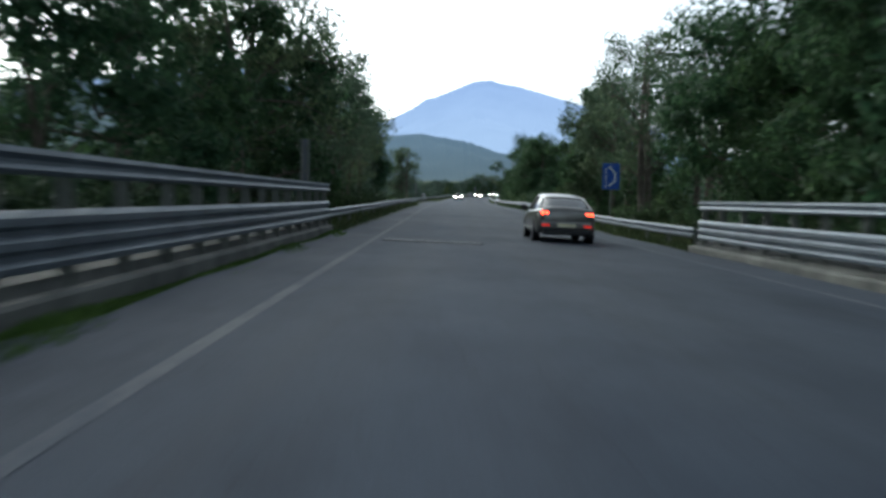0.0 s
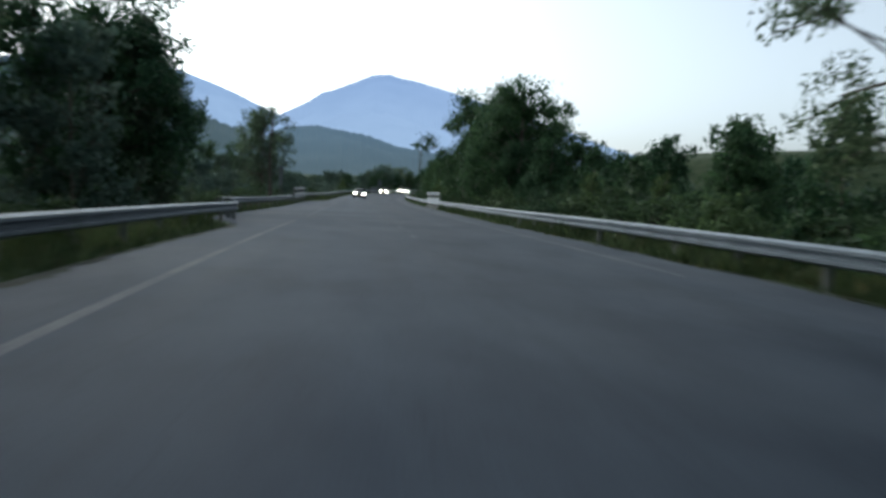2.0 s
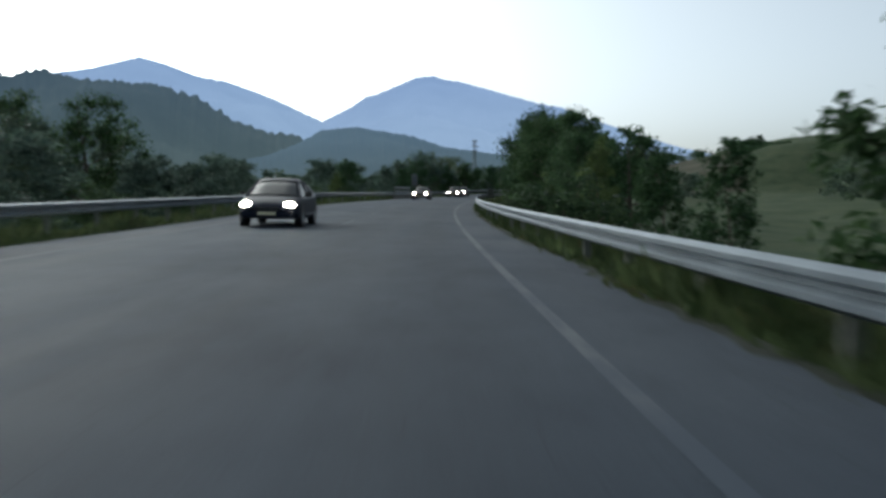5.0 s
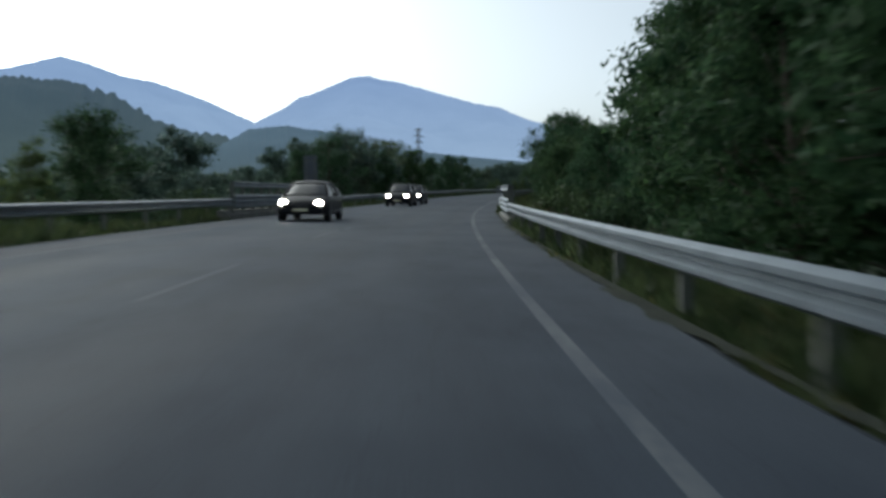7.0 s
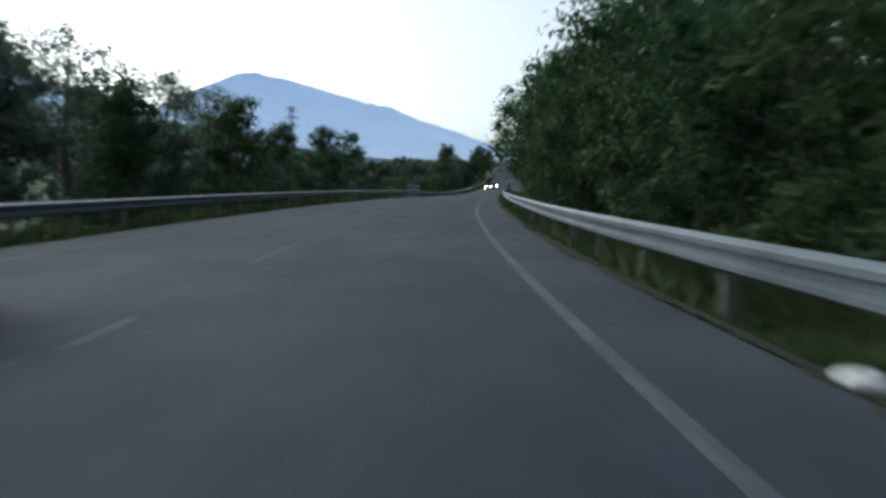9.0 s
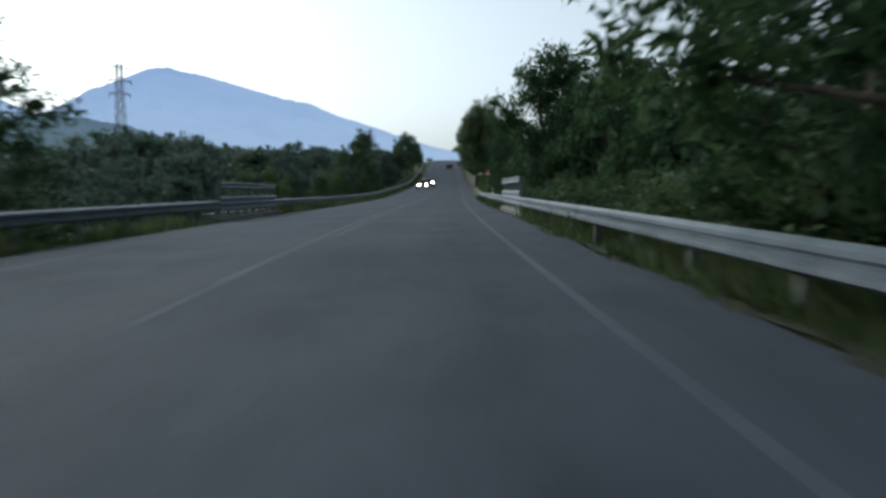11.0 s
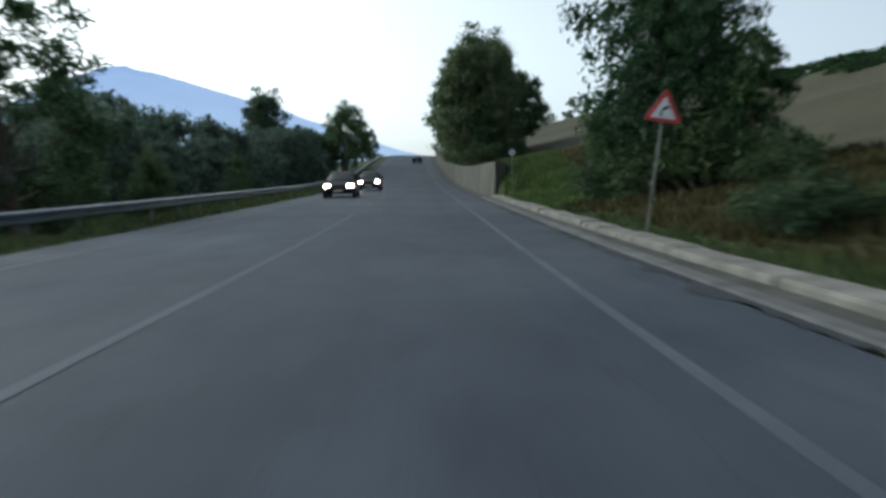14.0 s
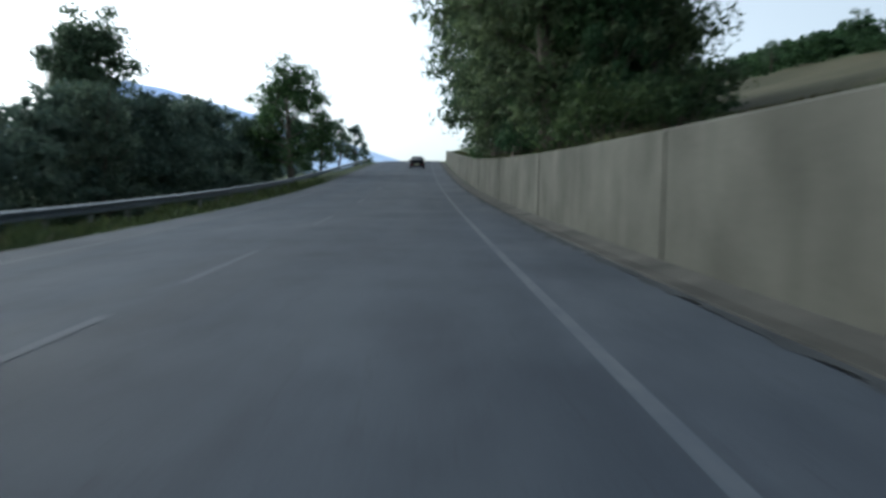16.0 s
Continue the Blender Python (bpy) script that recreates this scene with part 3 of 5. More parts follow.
def ridge(name, label, prof, dist, material, seed, foot=.55, rough=1.0, jag=0.0, at=(0.0, 0.0), lift=1.0):
    """A mountain range: prof gives (degrees right of the main peak, degrees above eye level) along its crest."""
    pa, pe = [p[0] for p in prof], [p[1] for p in prof]
    az = np.linspace(pa[0], pa[-1], 420)
    el = np.interp(az, pa, pe)
    rows = 26
    noise.seed_set(seed)
    v = []
    for i, (a, e) in enumerate(zip(az, el)):
        A = radians(a + 4.77)
        top = dist * math.tan(radians(e)) * lift
        top *= 1 + jag * noise.noise((a * 3.1, seed, 0)) + jag * .6 * noise.noise((a * 11, seed, 3)) + jag * .45 * noise.noise((a * 37, seed, 5))
        for j in range(rows):
            f = j / (rows - 1)
            r = dist * (1 - (1 - foot) * f)
            k = 7.0 / dist
            gully = noise.fractal((r * math.sin(A) * k + seed, r * math.cos(A) * k, seed), .9, 2.1, 6) * rough
            lump = noise.noise((r * math.sin(A) * k * 22, r * math.cos(A) * k * 22, seed)) * dist * .0012
            z = top * ((1 - f) ** 1.25) * (1 + gully * .35 * f * (1 - f) * 4) - f * 12 + lump * min(1, f * 8)
            v.append((at[0] + r * math.sin(A), at[1] + r * math.cos(A), z))
    f = [(i * rows + j, i * rows + j + 1, (i + 1) * rows + j + 1, (i + 1) * rows + j) for i in range(len(az) - 1) for j in range(rows - 1)]
    return tagged(mesh_object(name, v, f, material, smooth=True), label, "mountain", kind="structure")


def crest(pts, at, rise):
    """Crest line from view-plane offsets right of and below the main peak; at is the peak's offset from the view's axis, rise its height."""
    f, base = 1607.0, math.atan(at / 1607.0)
    k = math.tan(radians(7.31)) * math.hypot(f, at) / rise
    return [(math.degrees(math.atan((x + at) / f) - base), math.degrees(math.atan((rise - y) * k / math.hypot(f, x + at)))) for x, y in pts]


# the haze over mountains and hills is their own emitted colour
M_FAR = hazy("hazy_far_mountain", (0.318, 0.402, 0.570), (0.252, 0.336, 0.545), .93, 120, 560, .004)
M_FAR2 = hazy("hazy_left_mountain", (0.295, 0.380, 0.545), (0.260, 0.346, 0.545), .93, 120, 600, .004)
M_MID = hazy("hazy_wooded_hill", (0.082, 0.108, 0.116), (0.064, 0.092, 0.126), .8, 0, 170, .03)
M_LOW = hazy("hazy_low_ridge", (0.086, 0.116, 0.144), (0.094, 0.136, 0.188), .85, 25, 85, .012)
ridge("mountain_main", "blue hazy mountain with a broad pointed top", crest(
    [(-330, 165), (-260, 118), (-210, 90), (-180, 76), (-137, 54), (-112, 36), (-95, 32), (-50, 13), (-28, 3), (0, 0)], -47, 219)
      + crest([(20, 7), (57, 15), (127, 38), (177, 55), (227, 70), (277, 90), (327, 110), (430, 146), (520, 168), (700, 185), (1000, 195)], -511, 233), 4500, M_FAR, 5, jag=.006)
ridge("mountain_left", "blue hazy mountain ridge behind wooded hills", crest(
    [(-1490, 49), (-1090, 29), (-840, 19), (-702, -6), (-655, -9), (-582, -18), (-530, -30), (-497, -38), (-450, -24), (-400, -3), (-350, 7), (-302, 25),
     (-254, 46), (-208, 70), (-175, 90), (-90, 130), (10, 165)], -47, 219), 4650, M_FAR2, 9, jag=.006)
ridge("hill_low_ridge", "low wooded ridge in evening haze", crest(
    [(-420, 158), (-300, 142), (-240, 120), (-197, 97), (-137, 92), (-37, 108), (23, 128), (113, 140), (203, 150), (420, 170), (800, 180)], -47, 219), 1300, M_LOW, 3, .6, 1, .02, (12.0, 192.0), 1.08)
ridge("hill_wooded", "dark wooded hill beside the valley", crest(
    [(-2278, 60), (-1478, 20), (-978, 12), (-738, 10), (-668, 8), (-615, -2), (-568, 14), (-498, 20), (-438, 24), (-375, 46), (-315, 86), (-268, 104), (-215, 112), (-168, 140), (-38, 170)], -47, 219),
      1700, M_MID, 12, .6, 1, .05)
M_PALE = hazy("hazy_pale_hills", (0.294, 0.392, 0.490), (0.252, 0.364, 0.490), .95, 20, 120, .01)
ridge("hills_pale", "pale hazy low hills at the end of the valley", crest(
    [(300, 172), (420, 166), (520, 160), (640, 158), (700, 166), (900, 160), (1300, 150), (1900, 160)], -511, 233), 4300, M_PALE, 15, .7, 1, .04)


# ---- trees and bushes ----
def leaf_cloud(centres, radii, count, size, rng, flat=.75, core=0):
    """Pointed leaves scattered in the outer shells of many small lobes, over a core of larger sprays inside them."""
    w = np.array([r * r for r in radii])
    n_all = count + core
    pick = rng.choice(len(centres), n_all, p=w / w.sum())
    inner = np.arange(n_all) >= count
    u = rng.normal(size=(n_all, 3))
    u /= np.linalg.norm(u, axis=1)[:, None]
    reach = np.where(inner, rng.uniform(.0, .62, n_all), rng.uniform(.3, 1.0, n_all) ** .5)
    rad = np.array(radii)[pick] * reach * (1 + .15 * rng.normal(size=n_all))
    c = np.array(centres)[pick] + u * rad[:, None] * np.array([1, 1, flat])
    n = u + rng.normal(size=(n_all, 3)) * .8 + np.array([0, 0, .3])
    n /= np.linalg.norm(n, axis=1)[:, None]
    a = np.cross(n, rng.normal(size=(n_all, 3)))
    a /= np.linalg.norm(a, axis=1)[:, None]
    b = np.cross(n, a)
    sz = size * rng.uniform(.6, 1.35, n_all) * np.where(inner, 1.8, 1.0)
    L, B = (a * sz[:, None]), (b * (sz * .56)[:, None])
    v = np.stack([c - L, c + B + L * .1, c + L - B * .4], 1).reshape(-1, 3)
    return v, np.arange(n_all * 3).reshape(-1, 3)


def tree_proto(kind, seed, leaves, size, leaf_mat):
    """A tree about 10 m high with trunk, limbs and a crown of many leaves, built at the origin."""
    rng = np.random.RandomState(seed)
    ob = empty("tree", Matrix())
    bm = bmesh.new()
    centres, radii = [], []
    if kind == "broad":
        stem, r, spread, low = 3.0, .24, 3.6, 2.0
        nl = 17
    elif kind == "tall":
        stem, r, spread, low = 4.0, .22, 2.3, 1.6
        nl = 20
    elif kind == "open":
        stem, r, spread, low = 4.5, .18, 3.0, 3.6
        nl = 15
    else:
        stem, r, spread, low = .8, .12, 3.3, .6
        nl = 16
    top = Vector((rng.normal() * .3, rng.normal() * .3, stem))
    tube(bm, (0, 0, -.6), top, r * 1.25, r * .8)
    lead = top + Vector((rng.normal() * .5, rng.normal() * .5, 9.2 - stem))
    tube(bm, top, lead, r * .8, .03)
    for i in range(nl):
        f = (i + .5) / nl
        z = low + (9.3 - low) * f
        env = {"broad": math.sin(math.pi * min(.97, .22 + .78 * f)) ** .6, "tall": (1 - f * .72) * min(1, .55 + f * 1.6),
               "open": math.sin(math.pi * (.18 + .8 * f)) ** .7, "bush": (1 - .8 * f ** 1.6)}[kind]
        ang = i * 2.4 + rng.uniform(-.5, .5)
        rr = spread * env * rng.uniform(.45, 1.0)
        c = Vector((math.cos(ang) * rr, math.sin(ang) * rr, min(9.2, z + rng.uniform(-.4, .4))))
        base = Vector((0, 0, max(.4, min(z * .72, 8.2)))).lerp(lead, 0) if z < stem else top.lerp(lead, max(0, (z - 1.6 - stem) / (9.4 - stem)))
        tube(bm, base, c, r * .34 * (1.15 - f), .02, 5)
        rad = {"broad": 1.35, "tall": 1.1, "open": .95, "bush": 1.35}[kind] * rng.uniform(.7, 1.2)
        centres.append(c)
        radii.append(rad)
        for q in range(3):
            e = Vector(rng.normal(size=3))
            e = c + e * (rad * .75 * min(1, 1.25 / e.length))
            tube(bm, c.lerp(base, .25), e, .035, .012, 3)
            centres.append(e)
            radii.append(rad * rng.uniform(.4, .62))
    part("trunk", bm, M_BARK, ob)
    v, f = leaf_cloud(centres, radii, leaves, size, rng, core=0 if kind == "open" else leaves // 5)
    ok = v.reshape(-1, 3, 3)[:, :, 2].min(1) > .05
    v = v.reshape(-1, 3, 3)[ok].reshape(-1, 3)
    mesh_object("crown", v, np.arange(len(v)).reshape(-1, 3), leaf_mat, ob)
    return ob


def bush_proto(seed, leaves, size, mat):
    """A round shrub about 2 m high, down to the ground."""
    rng = np.random.RandomState(seed)
    ob = empty("bush", Matrix())
    bm = bmesh.new()
    centres, radii = [], []
    for i in range(14):
        a, rr = i * 2.4, rng.uniform(.1, 1.1)
        c = Vector((math.cos(a) * rr, math.sin(a) * rr, rng.uniform(.35, 1.75) * (1 - rr * .3)))
        tube(bm, (c.x * .2, c.y * .2, -.2), c, .03, .01, 4)
        centres.append(c)
        radii.append(rng.uniform(.35, .65))
    part("stem", bm, M_BARK, ob)
    v, f = leaf_cloud(centres, radii, leaves, size, rng, .9, leaves // 8)
    mesh_object("foliage", v, f, mat, ob)
    return ob


PROTO = {
    "broad": [tree_proto("broad", 11 + i, 8200, .134, M_LEAF) for i in range(3)],
    "tall": [tree_proto("tall", 31 + i, 9600, .12, M_LEAF_GREY) for i in range(2)],
    "open": [tree_proto("open", 41 + i, 5400, .105, M_LEAF_GREY) for i in range(2)],
    "thick": [tree_proto("bush", 51 + i, 8200, .134, M_LEAF) for i in range(3)],
    "far": [tree_proto("broad", 61 + i, 2700, .235, M_LEAF_HAZE) for i in range(3)],
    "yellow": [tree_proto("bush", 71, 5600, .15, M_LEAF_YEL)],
    "farbush": [tree_proto("bush", 81 + i, 2500, .245, M_LEAF_HAZE) for i in range(2)],
    "deep": [tree_proto("broad", 101 + i, 3000, .225, M_LEAF) for i in range(2)],
    "deepbush": [tree_proto("bush", 111 + i, 3000, .225, M_LEAF) for i in range(2)],
    "shrub": [bush_proto(91 + i, 900, .108, M_LEAF_DARK) for i in range(3)],
    "shrub_yellow": [bush_proto(95, 1400, .10, M_LEAF_YEL)],
}
used = set()
TREE_LABEL = {"broad": "broad dark green roadside tree with dense crown", "tall": "tall grey-green poplar with narrow leafy crown",
              "open": "slim tree with thin open crown and visible trunk", "thick": "dense dark green tree leafy to the ground",
              "far": "green tree with leaf colour paled for evening haze", "yellow": "yellow-green leafy young tree", "farbush": "thicket tree with haze-tinted green leaves",
              "deep": "deep green tree behind the verge", "deepbush": "deep green thicket tree leafy to the ground",
              "shrub": "low dark green shrub on the verge", "shrub_yellow": "yellow-green shrub on the bank"}
rng_t = np.random.RandomState(21)


def plant(kind, s, d, high, wide=None):
    """Plants a tree or shrub of the given height; wide is its width over its usual width."""
    # trees well left of the road take the haze-tinted leaves
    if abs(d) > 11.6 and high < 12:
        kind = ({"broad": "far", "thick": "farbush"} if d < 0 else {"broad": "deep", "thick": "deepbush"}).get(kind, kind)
    i = rng_t.randint(len(PROTO[kind]))
    full = 2.1 if kind.startswith("shrub") else 10.0
    k = high / full
    w = k * (wide or 1.0)
    src = PROTO[kind][i]
    m = Matrix.Translation(land(s, d, -.05)) @ pose(0, 0, 0, 0, 0, rng_t.uniform(0, 360))
    if (kind, i) not in used:
        used.add((kind, i))
        ob = src
        ob.matrix_basis = m
    else:
        ob = copy_thing(src, m)
    ob.scale = (w, w, k)
    tagged(ob, TREE_LABEL[kind], "bush" if kind.startswith("shrub") else "tree", "roadside shrubs" if kind.startswith("shrub") else "roadside trees")
    return ob


# left of the road, from the first bridge on
for row in (("broad", -14, -12, 13), ("thick", 2, -13, 13), ("broad", 11.9, -14, 14), ("thick", 21.9, -11.5, 12), ("broad", 30.8, -13, 14), ("open", 37.8, -10.5, 13), ("broad", 41, -11.6, 13.5), ("thick", 47, -11.2, 9), ("open", 60, -10.6, 12.5), ("open", 70, -10.8, 12),
            ("thick", 43.7, -14, 11), ("open", 51.7, -11, 14), ("thick", 57.6, -13, 9), ("open", 65.6, -10.4, 12.5), ("thick", 73.5, -13, 8), ("open", 81.5, -10.9, 11),
            ("thick", 91.4, -12, 7), ("open", 95.4, -15, 10), ("broad", 110, -15.8, 12, .78), ("thick", 119.2, -13.5, 11), ("broad", 125.2, -13.8, 10.3, .75), ("thick", 124.4, -14.2, 9, .75), ("broad", 118.6, -14.2, 13.5, .9), ("broad", 121, -13.8, 12.4, .75), ("thick", 105.3, -17, 9), ("thick", 133.1, -17, 7),
            ("open", 166.9, -10.8, 10.8), ("broad", 168.5, -12, 10.4, .62), ("open", 171.9, -12.4, 10.8), ("thick", 176.8, -14, 5), ("thick", 188.8, -12, 4.5), ("thick", 159, -17, 6), ("thick", 149, -20, 6),
            ("broad", 260.3, -32, 12.5), ("thick", 268, -34, 10), ("broad", 253.3, -36, 12.5), ("thick", 248, -31, 10), ("thick", 279.2, -11, 5.4, 1.1), ("thick", 284.1, -13, 5), ("yellow", 275.2, -11.5, 4),
            ("thick", 315.9, -11, 5.5), ("broad", 324.9, -11, 7, 1.1), ("thick", 332.8, -12, 6.5), ("broad", 339.8, -12, 6.5), ("thick", 349.7, -11, 5.2), ("thick", 358.7, -12, 5.5), ("open", 354.7, -16, 8.5),
            ("broad", 368.6, -12, 6.5), ("thick", 381.5, -13, 6), ("open", 343.8, -17, 9), ("thick", 393.4, -12, 5.8), ("broad", 401.4, -10.5, 7.5), ("thick", 433.2, -26, 7), ("broad", 443.1, -24, 7.5),
            ("far", 466.9, -30, 8.5), ("far", 476.9, -27, 8.5), ("thick", 470.9, -16, 5.2), ("yellow", 463, -13, 3.8), ("broad", 484.8, -18, 7), ("yellow", 491.8, -12, 4),
            ("broad", 516.6, -15, 5.6, 1.2), ("thick", 508.7, -13.5, 6.4), ("thick", 528.5, -15, 7), ("thick", 541.5, -16, 6), ("yellow", 544.4, -11.5, 4.2), ("thick", 554.4, -15, 6.5),
            ("thick", 568.3, -16, 6.5), ("thick", 582.2, -17, 6.5), ("tall", 602.1, -20, 13), ("broad", 608, -21, 10), ("thick", 594.1, -17, 7.5), ("thick", 618, -16, 8), ("broad", 635.8, -11, 11.5, .9),
            ("thick", 647.8, -12, 8), ("far", 663.7, -11, 8), ("far", 685.5, -11, 8), ("far", 715.3, -11, 8)):
    plant(*row)
# right of the road
for row in (("broad", -12, 11, 13), ("thick", 0, 12, 12), ("broad", 9.9, 12.5, 13), ("thick", 21.9, 13, 12), ("thick", 28, 10.8, 10.5), ("broad", 17, 11, 12.5), ("thick", 40, 11.5, 9.5), ("thick", 34, 11.3, 11), ("broad", 33.8, 13, 12), ("broad", 36.5, 11.4, 13), ("thick", 41.7, 13.5, 9), ("open", 48, 12.5, 13), ("open", 53.6, 13.5, 14.5),
            ("open", 57.6, 10.5, 13), ("open", 62.6, 12, 14), ("thick", 67.6, 13, 7.5), ("open", 72.5, 12.4, 13), ("thick", 77.5, 13, 9), ("tall", 81.5, 11.5, 12), ("tall", 86.4, 11, 9.5, .9), ("thick", 89.4, 13.5, 7.5),
            ("open", 65.6, 16, 13), ("thick", 101.3, 16, 6.8), ("open", 90.5, 11.9, 12.5), ("thick", 107, 14.5, 6), ("shrub_yellow", 103.3, 11, 3.2), ("shrub_yellow", 111.3, 11.5, 2.8), ("yellow", 115.2, 14, 4), ("thick", 121.2, 24, 6), ("thick", 131.1, 25, 7), ("thick", 141.1, 28, 7),
            ("broad", 146, 12.2, 12.8, 1.1), ("broad", 151, 11.5, 12), ("broad", 140, 16, 7.4, 1.1), ("thick", 134, 15.5, 6.4, 1.1), ("thick", 149, 12.5, 8), ("broad", 155, 16, 12), ("broad", 161.9, 12.5, 12.5), ("thick", 166.9, 11.5, 9), ("broad", 172, 10.8, 14), ("thick", 178.8, 12, 10),
            ("broad", 182.8, 15, 13), ("thick", 192.7, 13, 8), ("yellow", 184.8, 9.5, 3.5), ("thick", 203.7, 12, 4), ("thick", 212.6, 12, 3.8), ("broad", 222, 13, 6), ("thick", 228.5, 11, 7),
            ("thick", 236.5, 13, 6.5), ("yellow", 234.5, 10.5, 5), ("broad", 244.4, 13, 7.5), ("thick", 252.3, 12, 7.6), ("thick", 261.3, 11.5, 8), ("broad", 269.2, 11.5, 9.5), ("thick", 275.2, 11, 8.4), ("broad", 281.2, 13, 10), ("thick", 288.1, 13, 8),
            ("thick", 298.1, 12.5, 6), ("thick", 303, 12, 6.2, 1.2), ("thick", 294, 10.5, 5.6, 1.1), ("thick", 299, 11, 5.8, 1.1), ("broad", 308, 13, 6.2), ("broad", 314.9, 10.5, 5.6), ("thick", 319.9, 11.5, 6), ("thick", 327.9, 12, 6), ("open", 332.8, 13.5, 8.5), ("thick", 339.8, 11, 6.5), ("open", 345.7, 12.5, 9.5),
            ("broad", 352.7, 11, 9), ("thick", 359.6, 11, 8), ("broad", 367.6, 12, 11), ("thick", 374.5, 10.5, 8), ("broad", 381.5, 11.5, 11), ("broad", 388.5, 11, 11.5), ("thick", 395.4, 12, 8), ("broad", 435.2, 13.5, 11, .9),
            ("broad", 443.1, 11, 12), ("broad", 440.1, 18, 11), ("thick", 436.1, 14, 7), ("thick", 433.2, 22, 8), ("thick", 427.2, 24, 7), ("thick", 444.1, 14.5, 8),
            ("broad", 507.5, 9.9, 9.2, .9), ("shrub", 508, 8.9, 2.2, 1.4), ("shrub", 505, 9.3, 2.4, 1.4), ("shrub", 511, 9.4, 2.0, 1.3), ("shrub", 503, 10.5, 2.4, 1.4), ("shrub", 520, 11, 2.5), ("shrub", 523, 12.5, 2.2), ("shrub", 516, 9.6, 1.6), ("shrub", 512, 12, 3), ("thick", 507.5, 10.2, 8, .85), ("thick", 505, 11.4, 6.5, .9), ("thick", 508.5, 11.8, 7.5, .85), ("shrub", 498.7, 11, 1.8), ("thick", 503, 12, 4.6, .9), ("thick", 479.5, 9.6, 2.8, .8), ("thick", 484, 11.4, 2.2, .8), ("shrub", 470.9, 14, 2.0), ("shrub", 459, 16, 2.6), ("shrub", 453, 14, 2.4),
            ("tall", 600, 15, 11.2, 1.3), ("broad", 603, 17, 9.5, .9), ("tall", 596, 13.8, 11.4, 1.2), ("broad", 599, 16.2, 10.2, .85), ("tall", 598, 7.2, 13.2, 1.2), ("broad", 604, 7.4, 12.4, .8), ("thick", 597, 7.6, 9.5, .75), ("tall", 576, 7.3, 13.5, 1.2), ("tall", 582, 9.3, 15.2, 1.2), ("tall", 588, 7.8, 14.5, 1.1), ("thick", 582, 7.9, 9.5, .75), ("broad", 589, 8, 13, .7), ("tall", 580, 10.8, 13.5, .85), ("tall", 590, 11, 14, .85), ("tall", 584, 7.0, 13.5, 1.2), ("tall", 574, 10.6, 12.5, .9), ("thick", 576, 9.2, 10.5, .85), ("thick", 584, 9.3, 11.5, .9), ("thick", 590, 8.8, 10.5, .85), ("thick", 580, 11.5, 9.5, .75), ("thick", 573, 9.2, 7, .75), ("broad", 584, 10, 13, .8), ("broad", 578, 9, 12.5, .85), ("broad", 507, -11.5, 8.7, 1.05), ("shrub", 570, 7.9, 2.6), ("shrub", 573.5, 7.7, 2.8), ("shrub", 577, 8, 2.6), ("shrub", 580.5, 7.7, 3), ("shrub", 584, 7.9, 2.7), ("shrub", 588, 7.8, 3), ("shrub", 571, 10.5, 2.8), ("shrub", 575, 12, 3), ("thick", 579, 8.6, 7.5, .75), ("far", 600.1, 11, 8), ("far", 618, 11, 7), ("far", 645.8, 12, 6),
            ("open", 656, 59, 5.6, 1.2), ("open", 656, 47, 4.4, 1.3), ("far", 755.1, 14, 7), ("far", 814.7, 12, 6)):
    plant(*row)
for row in (("broad", 350, 9, 9), ("broad", 388, 8.8, 12.4), ("broad", 380, 9.5, 11), ("broad", 395, 10.5, 12), ("thick", 313, 9, 5.4, .9), ("broad", 269, 10.8, 9.6, .85), ("thick", 262, 10, 9),
            ("broad", 443, 10, 11.8, .95), ("broad", 441, 14.5, 11.5, 1.1), ("broad", 438, 20, 10.5, 1.1), ("thick", 442, 17, 8, 1.2), ("thick", 440, 10.5, 7, 1.1), ("thick", 434, 23, 8, 1.2),
            ("broad", 629, -9.8, 12, 1.0), ("tall", 604, -19, 13.5, 1.3), ("thick", 590, -14, 8), ("thick", 614, -15, 9), ("thick", 576, -15, 8), ("thick", 561, -17, 8.5), ("tall", 545, -20, 6.5, 1.3),
            ("open", 352, -14.5, 10.5), ("open", 346, -15, 10.5), ("broad", 358, -15, 9), ("open", 368, -15, 10), ("thick", 352, -11.5, 7), ("thick", 366, -11, 7.5), ("open", 362, -14, 9.5), ("thick", 378, -11, 7), ("thick", 392, -11, 7.5), ("open", 376, -15, 10), ("broad", 340, -13, 9), ("thick", 330, -15, 8),
            ("broad", 58, -14, 11.5), ("broad", 72, -14.5, 11), ("thick", 108, -13.4, 9), ("broad", 117, -15, 12, .85), ("open", 88, -10.6, 12), ("open", 76, -10.8, 12), ("open", 76, 11.8, 13.5, .9), ("broad", 83, 12, 12.5, .9), ("yellow", 217, 10.2, 4.4, .8), ("thick", 223, 10.3, 5.2), ("broad", 234, 12.5, 6.8),
            ("thick", 126, 18, 7), ("thick", 117, 19, 7.5), ("thick", 111, 16.5, 6.5), ("thick", 136, 21, 7), ("shrub_yellow", 98, 10.5, 3), ("yellow", 124, 12.5, 4)):
    plant(*row)
